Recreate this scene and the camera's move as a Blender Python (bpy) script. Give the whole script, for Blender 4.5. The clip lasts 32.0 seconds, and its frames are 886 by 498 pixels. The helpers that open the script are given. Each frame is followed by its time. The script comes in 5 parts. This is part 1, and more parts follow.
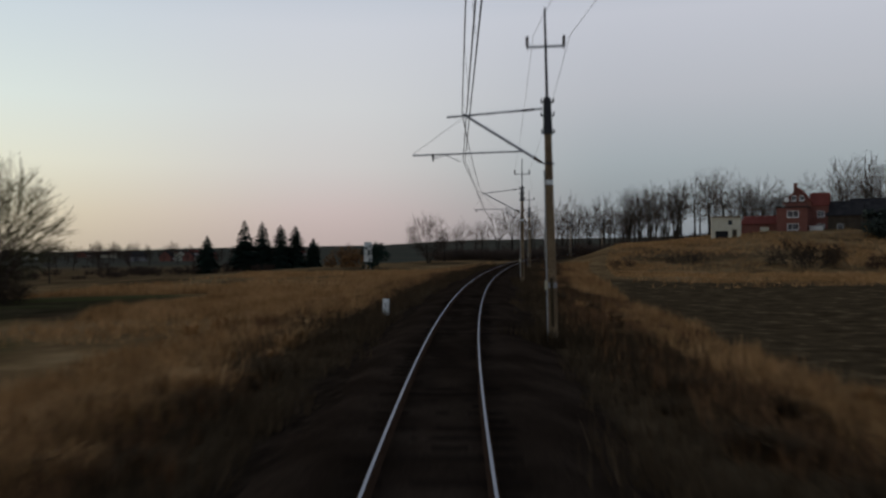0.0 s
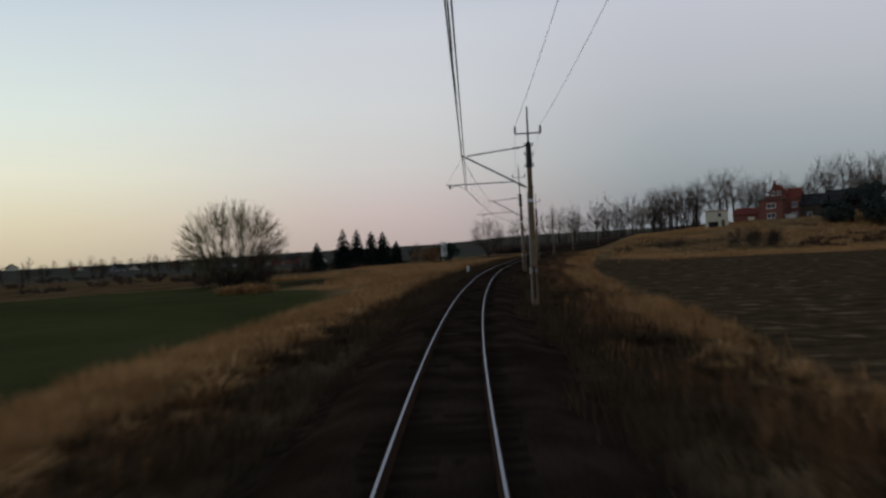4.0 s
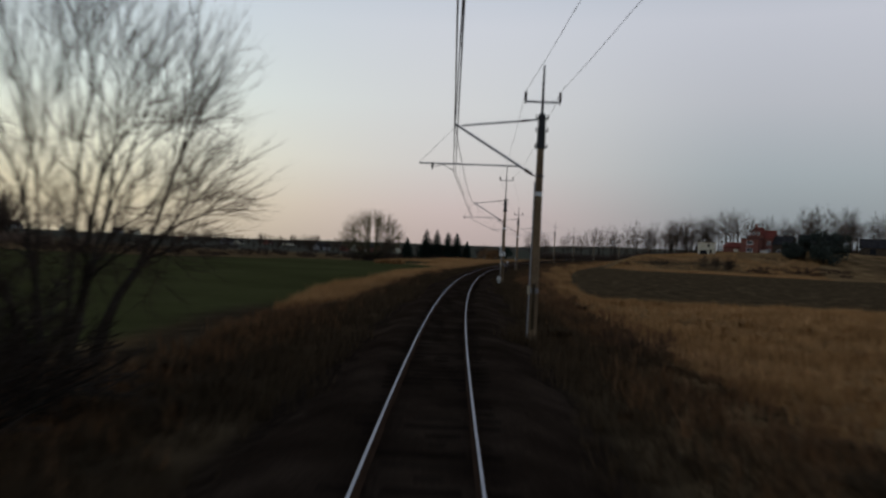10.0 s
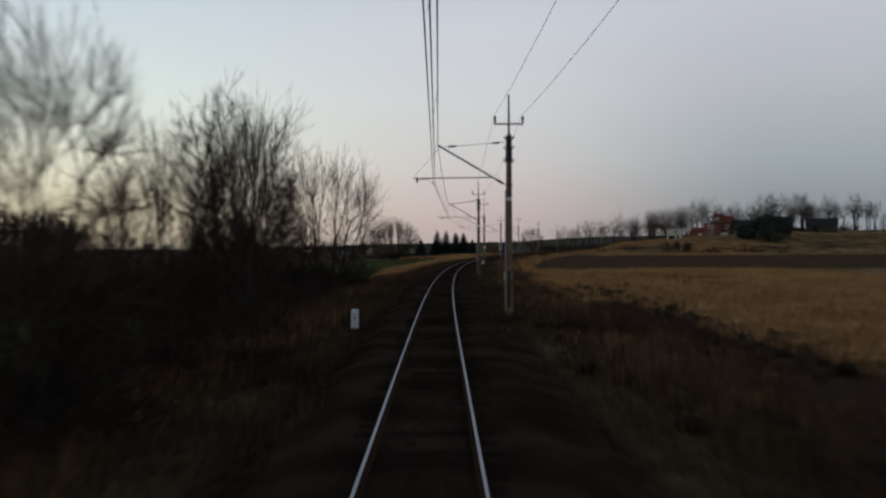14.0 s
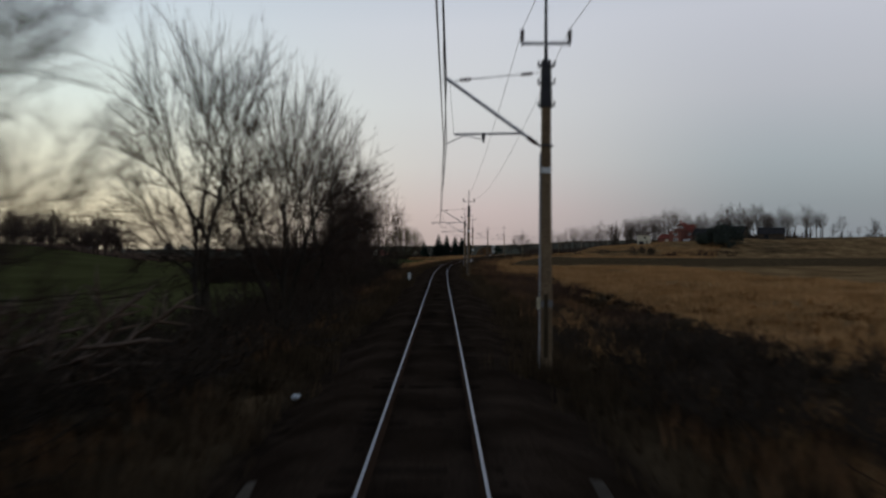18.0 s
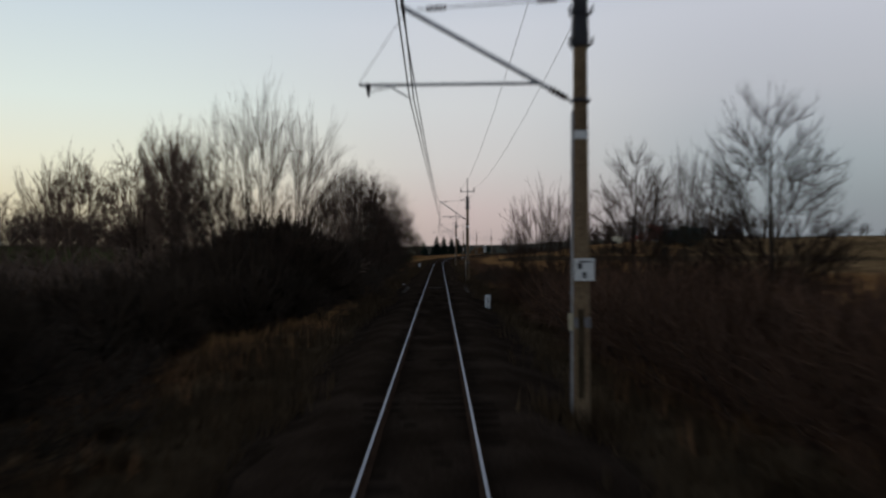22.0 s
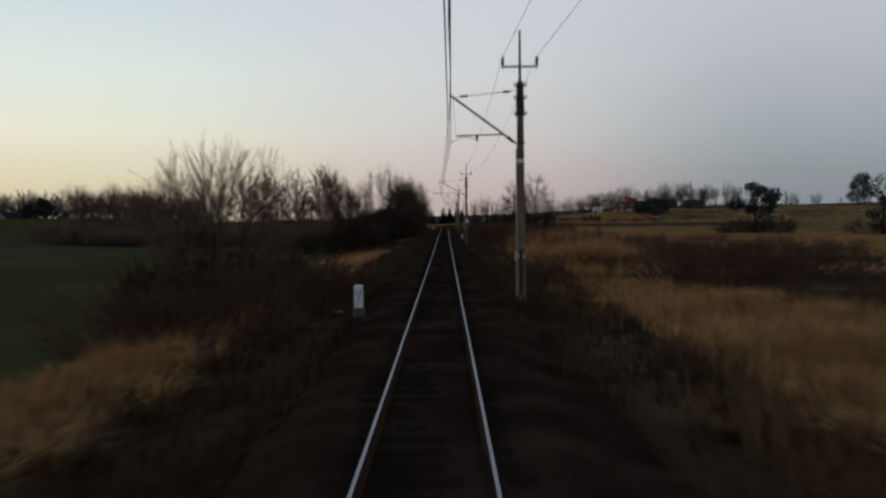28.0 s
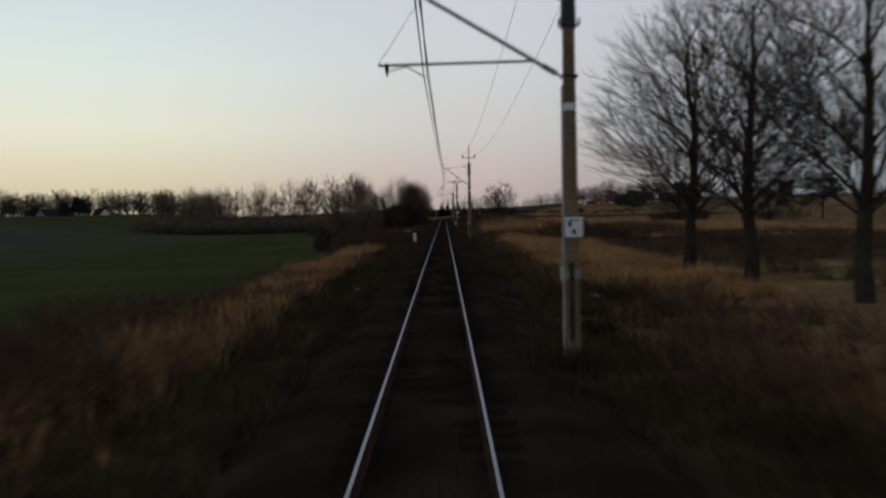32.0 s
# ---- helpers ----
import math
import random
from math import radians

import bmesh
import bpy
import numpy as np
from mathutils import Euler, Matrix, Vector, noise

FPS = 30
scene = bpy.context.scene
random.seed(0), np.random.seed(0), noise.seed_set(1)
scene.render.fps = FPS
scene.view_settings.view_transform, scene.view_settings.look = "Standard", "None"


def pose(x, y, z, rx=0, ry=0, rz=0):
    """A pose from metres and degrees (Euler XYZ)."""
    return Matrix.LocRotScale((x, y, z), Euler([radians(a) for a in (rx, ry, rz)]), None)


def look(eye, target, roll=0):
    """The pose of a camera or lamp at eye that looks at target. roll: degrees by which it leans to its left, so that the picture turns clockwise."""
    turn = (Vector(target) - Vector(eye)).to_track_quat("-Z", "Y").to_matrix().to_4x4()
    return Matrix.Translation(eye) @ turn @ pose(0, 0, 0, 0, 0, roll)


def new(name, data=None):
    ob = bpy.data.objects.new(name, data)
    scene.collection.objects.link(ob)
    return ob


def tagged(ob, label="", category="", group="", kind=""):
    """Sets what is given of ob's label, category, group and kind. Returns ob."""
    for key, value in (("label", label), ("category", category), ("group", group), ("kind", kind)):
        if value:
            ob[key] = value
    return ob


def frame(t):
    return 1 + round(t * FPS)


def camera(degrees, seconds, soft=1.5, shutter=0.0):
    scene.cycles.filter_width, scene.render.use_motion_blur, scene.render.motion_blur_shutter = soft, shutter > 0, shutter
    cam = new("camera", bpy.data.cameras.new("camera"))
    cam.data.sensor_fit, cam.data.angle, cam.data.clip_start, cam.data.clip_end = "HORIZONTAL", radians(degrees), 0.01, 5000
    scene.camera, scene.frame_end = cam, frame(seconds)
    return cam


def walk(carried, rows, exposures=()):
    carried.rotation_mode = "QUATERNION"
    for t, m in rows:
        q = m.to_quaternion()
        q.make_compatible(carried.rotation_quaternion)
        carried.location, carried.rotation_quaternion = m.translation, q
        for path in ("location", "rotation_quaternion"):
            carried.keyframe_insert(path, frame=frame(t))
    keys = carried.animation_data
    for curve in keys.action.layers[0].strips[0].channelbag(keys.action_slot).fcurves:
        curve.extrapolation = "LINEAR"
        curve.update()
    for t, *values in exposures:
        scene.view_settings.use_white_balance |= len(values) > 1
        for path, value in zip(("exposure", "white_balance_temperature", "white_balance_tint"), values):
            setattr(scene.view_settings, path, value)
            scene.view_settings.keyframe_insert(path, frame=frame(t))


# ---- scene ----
cam = camera(57.0, 32.0, soft=2.5, shutter=0.8)
# seconds, x, y, z, yaw, pitch, roll of the camera in the rear cab
ROWS = [
    (0.0, 13.48, 0.19, 2.69, -10.02, -0.05, 0.32),
    (0.5, 12.23, -6.66, 2.68, -9.54, 0.00, 0.51),
    (1.0, 11.14, -13.54, 2.68, -8.99, 0.05, 1.22),
    (1.5, 10.02, -20.41, 2.68, -8.48, -0.03, 2.28),
    (2.0, 9.04, -27.30, 2.67, -7.83, -0.10, 3.11),
    (2.5, 8.06, -34.19, 2.67, -7.30, -0.10, 2.94),
    (3.0, 7.13, -41.08, 2.67, -6.80, -0.11, 2.89),
    (3.5, 6.28, -47.98, 2.67, -6.24, -0.12, 2.84),
    (4.0, 5.50, -54.88, 2.66, -5.65, -0.13, 2.80),
    (4.5, 4.80, -61.79, 2.65, -5.12, -0.14, 2.75),
    (5.0, 4.18, -68.71, 2.64, -4.56, -0.13, 2.44),
    (5.5, 3.56, -75.62, 2.64, -4.08, -0.06, 2.06),
    (6.0, 3.06, -82.54, 2.63, -3.57, -0.11, 1.68),
    (6.5, 2.55, -89.46, 2.62, -3.14, -0.09, 1.42),
    (7.0, 2.20, -96.39, 2.61, -2.65, -0.09, 0.95),
    (7.5, 1.81, -103.31, 2.61, -2.31, -0.06, 0.63),
    (8.0, 1.49, -110.23, 2.61, -1.98, -0.10, 0.03),
    (8.5, 1.25, -117.15, 2.62, -1.63, -0.12, -1.10),
    (9.0, 1.02, -124.07, 2.62, -1.36, -0.09, -1.90),
    (9.5, 0.84, -130.99, 2.62, -1.05, -0.15, -2.32),
    (10.0, 0.66, -137.91, 2.62, -0.91, -0.14, -2.72),
    (10.5, 0.55, -144.82, 2.63, -0.68, -0.11, -3.10),
    (11.0, 0.41, -151.73, 2.63, -0.54, -0.19, -3.56),
    (11.5, 0.38, -158.64, 2.63, -0.42, -0.13, -3.63),
    (12.0, 0.30, -165.55, 2.63, -0.37, -0.15, -3.43),
    (12.5, 0.37, -172.46, 2.64, -0.22, -0.21, -1.32),
    (13.0, 0.32, -179.36, 2.64, -0.27, -0.21, -1.38),
    (13.5, 0.34, -186.26, 2.64, -0.25, -0.31, 0.41),
    (14.0, 0.33, -193.15, 2.65, -0.23, -0.26, 0.48),
    (14.5, 0.32, -200.05, 2.65, -0.22, -0.21, 0.55),
    (15.0, 0.31, -206.94, 2.67, -0.22, -0.15, 0.62),
    (15.5, 0.30, -213.83, 2.69, -0.23, -0.10, 0.68),
    (16.0, 0.27, -220.71, 2.71, -0.19, -0.07, 0.57),
    (16.5, 0.28, -227.59, 2.72, -0.20, -0.04, 0.36),
    (17.0, 0.27, -234.47, 2.74, -0.20, -0.19, -0.95),
    (17.5, 0.26, -241.35, 2.76, -0.28, -0.26, -0.63),
    (18.0, 0.24, -248.22, 2.78, -0.16, -0.09, -0.00),
    (18.5, 0.27, -255.09, 2.78, -0.27, 0.02, -0.18),
    (19.0, 0.24, -261.95, 2.78, -0.23, -0.02, 0.10),
    (19.5, 0.24, -268.81, 2.78, -0.20, -0.04, 0.77),
    (20.0, 0.25, -275.67, 2.77, -0.22, -0.02, 0.79),
    (20.5, 0.27, -282.53, 2.77, -0.25, -0.06, 0.29),
    (21.0, 0.23, -289.38, 2.77, -0.27, -0.11, 0.44),
    (21.5, 0.24, -296.23, 2.77, -0.28, -0.13, -0.15),
    (22.0, 0.21, -303.08, 2.76, -0.31, -0.08, 0.22),
    (22.5, 0.25, -309.92, 2.76, -0.35, -0.14, 0.67),
    (23.0, 0.22, -316.76, 2.75, -0.31, -0.11, 0.36),
    (23.5, 0.25, -323.59, 2.75, 0.40, 0.68, 0.64),
    (24.0, 0.24, -330.43, 2.74, -0.87, -3.06, 1.29),
    (24.5, 0.24, -337.26, 2.74, -0.52, -3.47, -0.18),
    (25.0, 0.23, -344.08, 2.73, -0.34, -2.64, 1.05),
    (25.5, 0.23, -350.90, 2.73, -0.13, -2.40, 0.66),
    (26.0, 0.23, -357.72, 2.74, -0.05, -2.38, 0.57),
    (26.5, 0.22, -364.54, 2.74, 0.03, -2.36, 0.48),
    (27.0, 0.22, -371.35, 2.75, 0.12, -2.34, 0.40),
    (27.5, 0.22, -378.16, 2.75, 0.20, -2.31, 0.31),
    (28.0, 0.24, -384.96, 2.76, 0.15, -2.19, 0.67),
    (28.5, 0.25, -391.76, 2.76, 0.16, -2.05, 0.37),
    (29.0, 0.27, -398.56, 2.77, 0.15, -2.15, 0.62),
    (29.5, 0.27, -405.35, 2.75, 0.12, -2.33, 0.62),
    (30.0, 0.25, -412.14, 2.74, 0.11, -2.57, 0.81),
    (30.5, 0.27, -418.93, 2.72, 0.12, -2.61, 0.86),
    (31.0, 0.27, -425.71, 2.71, 0.11, -2.54, 0.65),
    (31.5, 0.25, -432.49, 2.70, 0.11, -2.44, 0.44),
    (32.0, 0.25, -439.27, 2.68, 0.04, -2.65, 1.23),
]
walk(cam, [(t, pose(x, y, z, 90 + p, r, w)) for t, x, y, z, w, p, r in ROWS], [(0, 0.0, 6600, 13), (32, 0.0, 6600, 13)])

# ---- light: dusk, the sun just gone ----
world = bpy.data.worlds.new("dusk_sky")
scene.world = world
world.use_nodes = True
wn = world.node_tree

def lin(r, g, b, k=1.0):
    """Linear colour of 8-bit values."""
    return tuple(k * (c / 255 / 12.92 if c < 11 else ((c / 255 + 0.055) / 1.055) ** 2.4) for c in (r, g, b))

SUN_AZ, SUN_EL = -62, 1.0
sky = wn.nodes.new("ShaderNodeTexSky")
sky.sky_type, sky.sun_disc = "NISHITA", False
sky.sun_elevation, sky.sun_rotation = radians(SUN_EL), radians(SUN_AZ)
sky.air_density, sky.dust_density, sky.ozone_density, sky.altitude = 1.0, 2.0, 2.0, 100

def dusk_gradient():
    """The haze of the evening sky: warm towards the sun's side, grey-blue away from it, dimmer overhead."""
    N, L = wn.nodes, wn.links
    tc = N.new("ShaderNodeTexCoord")
    sep = N.new("ShaderNodeSeparateXYZ"); L.new(tc.outputs["Generated"], sep.inputs[0])
    dot = N.new("ShaderNodeVectorMath"); dot.operation = "DOT_PRODUCT"
    L.new(tc.outputs["Generated"], dot.inputs[0]); dot.inputs[1].default_value = (math.sin(radians(SUN_AZ)), math.cos(radians(SUN_AZ)), 0)
    def ramp(stops):
        r = N.new("ShaderNodeValToRGB")
        e = r.color_ramp.elements
        while len(e) < len(stops):
            e.new(0.5)
        for i, (z, c) in enumerate(stops):
            e[i].position, e[i].color = z, (*c, 1)
        L.new(sep.outputs["Z"], r.inputs["Fac"])
        return r.outputs["Color"]
    warm = ramp([(0.0, lin(200, 190, 164)), (0.045, lin(214, 209, 182)), (0.1, lin(225, 228, 208)), (0.17, lin(217, 230, 223)), (0.26, lin(202, 217, 222)), (0.38, lin(176, 195, 212)), (0.6, lin(120, 142, 168)), (1.0, lin(84, 102, 130))])
    cool = ramp([(0.0, lin(132, 140, 146)), (0.05, lin(140, 151, 157)), (0.1, lin(157, 168, 174)), (0.18, lin(180, 185, 192)), (0.27, lin(192, 197, 206)), (0.4, lin(160, 176, 192)), (0.6, lin(112, 132, 158)), (1.0, lin(84, 102, 130))])
    pink = ramp([(0.0, lin(185, 171, 167)), (0.045, lin(197, 185, 184)), (0.1, lin(203, 202, 201)), (0.17, lin(206, 210, 211)), (0.26, lin(203, 209, 216)), (0.38, lin(170, 187, 205)), (0.6, lin(116, 137, 163)), (1.0, lin(84, 102, 130))])
    def blend(a, b, lo, hi):
        k = N.new("ShaderNodeMapRange"); k.inputs["From Min"].default_value, k.inputs["From Max"].default_value = lo, hi
        k.interpolation_type = "SMOOTHSTEP"
        L.new(dot.outputs["Value"], k.inputs["Value"])
        x = N.new("ShaderNodeMix"); x.data_type = "RGBA"
        L.new(k.outputs["Result"], x.inputs["Factor"]); L.new(a, x.inputs["A"]); L.new(b, x.inputs["B"])
        return x
    mix = blend(blend(cool, pink, 0.08, 0.46).outputs["Result"], warm, 0.42, 0.8)
    both = N.new("ShaderNodeMix"); both.data_type = "RGBA"
    both.inputs["Factor"].default_value = 0.04
    L.new(mix.outputs["Result"], both.inputs["A"]); L.new(sky.outputs["Color"], both.inputs["B"])
    return both.outputs["Result"]

bg = wn.nodes["Background"]
bg.inputs["Strength"].default_value = 1.0
wn.links.new(dusk_gradient(), bg.inputs["Color"])
sun = new("sun", bpy.data.lights.new("sun", "SUN"))
sun.data.energy, sun.data.angle, sun.data.color = 0.06, radians(40), (1.0, 0.86, 0.7)
sun.matrix_world = look((0, 0, 0), (math.sin(radians(62)), -math.cos(radians(62)), -0.12))

# ---- materials ----
def material(name, colours, scale=3.0, rough=0.85, metal=0.0, fine=40.0, bump=0.3, random_tint=0.0, island=False, coord="Object", spec=0.12):
    """Two noises (broad stains, fine grain) mix the colours; a bump follows the grain."""
    m = bpy.data.materials.new(name)
    m.use_nodes = True
    nt, N, L = m.node_tree, m.node_tree.nodes, m.node_tree.links
    b = N["Principled BSDF"]
    b.inputs["Metallic"].default_value = metal
    b.inputs["Specular IOR Level"].default_value = spec
    tc = N.new("ShaderNodeTexCoord")
    broad, grain = N.new("ShaderNodeTexNoise"), N.new("ShaderNodeTexNoise")
    broad.inputs["Scale"].default_value, grain.inputs["Scale"].default_value = scale, fine
    broad.inputs["Detail"].default_value, grain.inputs["Detail"].default_value = 4, 5
    for n in (broad, grain):
        L.new(tc.outputs[coord], n.inputs["Vector"])
    add = N.new("ShaderNodeMath"); add.operation = "MULTIPLY_ADD"
    L.new(grain.outputs["Fac"], add.inputs[0]); add.inputs[1].default_value = 0.55
    half = N.new("ShaderNodeMath"); half.operation = "MULTIPLY"; half.inputs[1].default_value = 0.6
    L.new(broad.outputs["Fac"], half.inputs[0]); L.new(half.outputs[0], add.inputs[2])
    ramp = N.new("ShaderNodeValToRGB")
    el = ramp.color_ramp.elements
    while len(el) < len(colours):
        el.new(0.5)
    for i, c in enumerate(colours):
        el[i].position = 0.34 + 0.42 * i / max(1, len(colours) - 1)
        el[i].color = (*c, 1)
    L.new(add.outputs[0], ramp.inputs["Fac"])
    out = ramp.outputs["Color"]
    if random_tint:
        if island:
            rnd = N.new("ShaderNodeNewGeometry").outputs["Random Per Island"]
        else:
            rnd = N.new("ShaderNodeObjectInfo").outputs["Random"]
        mr = N.new("ShaderNodeMapRange")
        mr.inputs["To Min"].default_value, mr.inputs["To Max"].default_value = 1 - random_tint, 1 + random_tint
        L.new(rnd, mr.inputs["Value"])
        hsv = N.new("ShaderNodeHueSaturation")
        L.new(mr.outputs["Result"], hsv.inputs["Value"]); L.new(out, hsv.inputs["Color"])
        out = hsv.outputs["Color"]
    L.new(out, b.inputs["Base Color"])
    rr = N.new("ShaderNodeMapRange")
    rr.inputs["To Min"].default_value, rr.inputs["To Max"].default_value = max(0.05, rough - 0.12), min(1, rough + 0.1)
    L.new(grain.outputs["Fac"], rr.inputs["Value"]); L.new(rr.outputs["Result"], b.inputs["Roughness"])
    if bump:
        bp = N.new("ShaderNodeBump")
        bp.inputs["Strength"].default_value, bp.inputs["Distance"].default_value = bump, 0.02
        L.new(grain.outputs["Fac"], bp.inputs["Height"]); L.new(bp.outputs["Normal"], b.inputs["Normal"])
    return m

M = {}
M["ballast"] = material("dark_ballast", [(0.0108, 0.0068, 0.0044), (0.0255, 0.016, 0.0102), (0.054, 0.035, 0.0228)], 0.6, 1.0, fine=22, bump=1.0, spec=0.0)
M["sleeper"] = material("oily_sleeper", [(0.0108, 0.0069, 0.0046), (0.0235, 0.0155, 0.0104)], 1.0, 1.0, fine=30, random_tint=0.25, island=True, spec=0.0)
M["rail_top"] = material("worn_rail_top", [(0.3, 0.29, 0.3), (0.4, 0.39, 0.4)], 1.0, 0.5, 1.0, 30, 0.05)
M["rail_side"] = material("rusty_rail_side", [(0.03, 0.018, 0.012), (0.07, 0.04, 0.025)], 2.0, 0.9, spec=0.0)
M["concrete"] = material("weathered_concrete", [(0.065, 0.042, 0.024), (0.152, 0.102, 0.058), (0.235, 0.165, 0.096)], 1.3, 0.9, fine=16)
M["stain"] = material("damp_stained_concrete", [(0.025, 0.019, 0.011), (0.07, 0.05, 0.029)], 2.0, 0.95, fine=14, spec=0.0)
M["mossy_concrete"] = material("mossy_old_concrete", [(0.07, 0.062, 0.05), (0.19, 0.168, 0.135), (0.33, 0.295, 0.24)], 2.2, 0.95, fine=14, bump=0.6, random_tint=0.3, spec=0.0)
M["kerb"] = material("worn_brownish_concrete", [(0.028, 0.021, 0.015), (0.068, 0.052, 0.038), (0.125, 0.1, 0.075)], 2.2, 0.95, fine=14, bump=0.6, random_tint=0.3, spec=0.0)
M["dirty_concrete"] = material("soil_stained_concrete", [(0.025, 0.02, 0.014), (0.066, 0.054, 0.039), (0.13, 0.11, 0.082)], 1.6, 0.95, fine=14, bump=0.6, random_tint=0.4, spec=0.0)
M["steel"] = material("grey_galvanised_steel", [(0.22, 0.22, 0.225), (0.4, 0.4, 0.41)], 4, 0.55, 0.3, 60, 0.1)
M["dark_steel"] = material("dark_painted_steel", [(0.025, 0.025, 0.028), (0.06, 0.058, 0.058)], 4, 0.6, 0.3, 60, 0.1)
M["porcelain"] = material("brown_porcelain", [(0.03, 0.018, 0.014), (0.06, 0.035, 0.025)], 5, 0.25, 0, 60, 0)
M["wire"] = material("dull_copper_wire", [(0.035, 0.033, 0.033), (0.07, 0.06, 0.055)], 3, 0.5, 0.6, 50, 0)
M["alu_wire"] = material("dull_aluminium_wire", [(0.24, 0.24, 0.25), (0.34, 0.34, 0.35)], 3, 0.6, 0.2, 50, 0)
M["white"] = material("chalky_white_paint", [(0.42, 0.41, 0.38), (0.66, 0.65, 0.61), (0.75, 0.74, 0.7)], 6, 0.8, fine=50)
M["cream"] = material("cream_plate", [(0.4, 0.34, 0.22), (0.6, 0.53, 0.38)], 6, 0.8, fine=50)
M["black"] = material("black_lettering", [(0.012, 0.012, 0.012), (0.03, 0.03, 0.03)], 6, 0.8, bump=0)
M["worn_black"] = material("worn_black_paint", [(0.05, 0.047, 0.043), (0.12, 0.115, 0.105), (0.4, 0.39, 0.36)], 9, 0.85, fine=50, bump=0)
M["bark"] = material("dark_bark", [(0.016, 0.013, 0.009), (0.04, 0.032, 0.024), (0.066, 0.055, 0.042)], 1.5, 0.95, fine=18, spec=0.0)
M["row_twig"] = material("pale_brown_twigs", [(0.115, 0.076, 0.054), (0.215, 0.146, 0.104)], 0.6, 0.95, fine=8, bump=0, random_tint=0.3, spec=0.0)
M["twig"] = material("brown_twigs", [(0.034, 0.023, 0.0165), (0.075, 0.05, 0.036)], 0.6, 0.95, fine=8, bump=0, random_tint=0.3, spec=0.0)
M["wood_twig"] = material("grey_brown_wood_twigs", [(0.062, 0.045, 0.034), (0.125, 0.09, 0.068)], 0.6, 0.95, fine=8, bump=0, random_tint=0.3, spec=0.0)
M["willow_twig"] = material("yellow_green_willow_twigs", [(0.075, 0.066, 0.035), (0.15, 0.13, 0.07)], 0.6, 0.95, fine=8, bump=0, spec=0.0)
M["hedge_twig"] = material("dull_brown_hedge_twigs", [(0.05, 0.035, 0.027), (0.105, 0.074, 0.055)], 0.6, 0.95, fine=8, bump=0, spec=0.0)
M["thorn_twig"] = material("blackish_thorn_twigs", [(0.026, 0.019, 0.013), (0.064, 0.046, 0.033)], 0.6, 0.95, fine=8, bump=0, random_tint=0.3, spec=0.0)
M["red_twig"] = material("reddish_brush_twigs", [(0.054, 0.031, 0.021), (0.118, 0.068, 0.043)], 0.6, 0.95, fine=8, bump=0, random_tint=0.3, spec=0.0)
M["needle"] = material("dark_conifer_needles", [(0.014, 0.022, 0.017), (0.036, 0.052, 0.038)], 0.8, 0.9, fine=8, bump=0, random_tint=0.25, spec=0.0)
M["ivy"] = material("dark_evergreen_leaves", [(0.0286, 0.0338, 0.026), (0.065, 0.0715, 0.0546)], 0.8, 0.9, fine=8, bump=0, random_tint=0.3, island=True, spec=0.0)
M["grass"] = material("dry_tan_grass", [(0.162, 0.084, 0.033), (0.362, 0.196, 0.08), (0.552, 0.318, 0.143)], 0.22, 0.95, fine=1.4, bump=0, random_tint=0.4, island=True, spec=0.0)
M["weed"] = material("dead_dark_weeds", [(0.036, 0.025, 0.0145), (0.09, 0.058, 0.032)], 0.12, 0.95, fine=0.9, bump=0, random_tint=0.4, island=True, spec=0.0)
M["rust_weed"] = material("rust_brown_dead_weeds", [(0.075, 0.038, 0.019), (0.165, 0.084, 0.04), (0.26, 0.138, 0.065)], 0.2, 0.95, fine=1.2, bump=0, random_tint=0.4, island=True, spec=0.0)
M["brick"] = material("red_brick", [(0.14, 0.055, 0.042), (0.21, 0.09, 0.068)], 1.2, 0.9, fine=30, spec=0.0)
M["roof"] = material("red_roof_tiles", [(0.125, 0.036, 0.027), (0.2, 0.058, 0.042)], 0.8, 0.8, fine=20, spec=0.0)
M["dark_roof"] = material("dark_roofing", [(0.02, 0.018, 0.018), (0.05, 0.045, 0.042)], 0.8, 0.85, fine=20, spec=0.0)
M["plaster"] = material("cream_plaster", [(0.42, 0.38, 0.28), (0.6, 0.55, 0.42)], 0.8, 0.9, fine=15)
M["grey_wall"] = material("grey_render", [(0.16, 0.15, 0.15), (0.3, 0.28, 0.27)], 0.5, 0.9, fine=10, random_tint=0.3)
M["timber"] = material("old_timber", [(0.04, 0.03, 0.022), (0.09, 0.07, 0.05)], 1.0, 0.9, fine=20, spec=0.0)
M["opening"] = material("dark_opening", [(0.008, 0.008, 0.009), (0.02, 0.02, 0.022)], 1.0, 0.5, bump=0)

glass = bpy.data.materials.new("window_glass")
glass.use_nodes = True
_b = glass.node_tree.nodes["Principled BSDF"]
_b.inputs["Base Color"].default_value, _b.inputs["Roughness"].default_value = (0.02, 0.025, 0.03, 1), 0.08
M["glass"] = glass

# ---- the line of the track: curvature (1/km) every 25 m, height every 50 m ----
KN = [2.66, 2.65, 2.63, 2.54, 2.31, 1.83, 1.28, 0.99, 1.19, 1.66, 1.4, 1.13, 1.62, 1.13, 1.09, 0.74, 0.57, 0.14, 0.01, -0.02, 0.02, 0.06]
ZN = [1.29, 0.94, 0.61, 0.3, 0.17, -0.08, -0.1, -0.16, -0.14, -0.12, 0.02, 0.0, -0.04, 0.0, -0.11]
S = np.arange(-700, 461, 1.0)
_k = np.interp(S, np.arange(-250, 300, 25.0), np.array(KN) / 1000)
_k[S > 275], _k[S < -260] = 0, 0
PSI = -np.cumsum(_k[::-1])[::-1]
TX = -np.cumsum(np.sin(PSI)[::-1])[::-1]
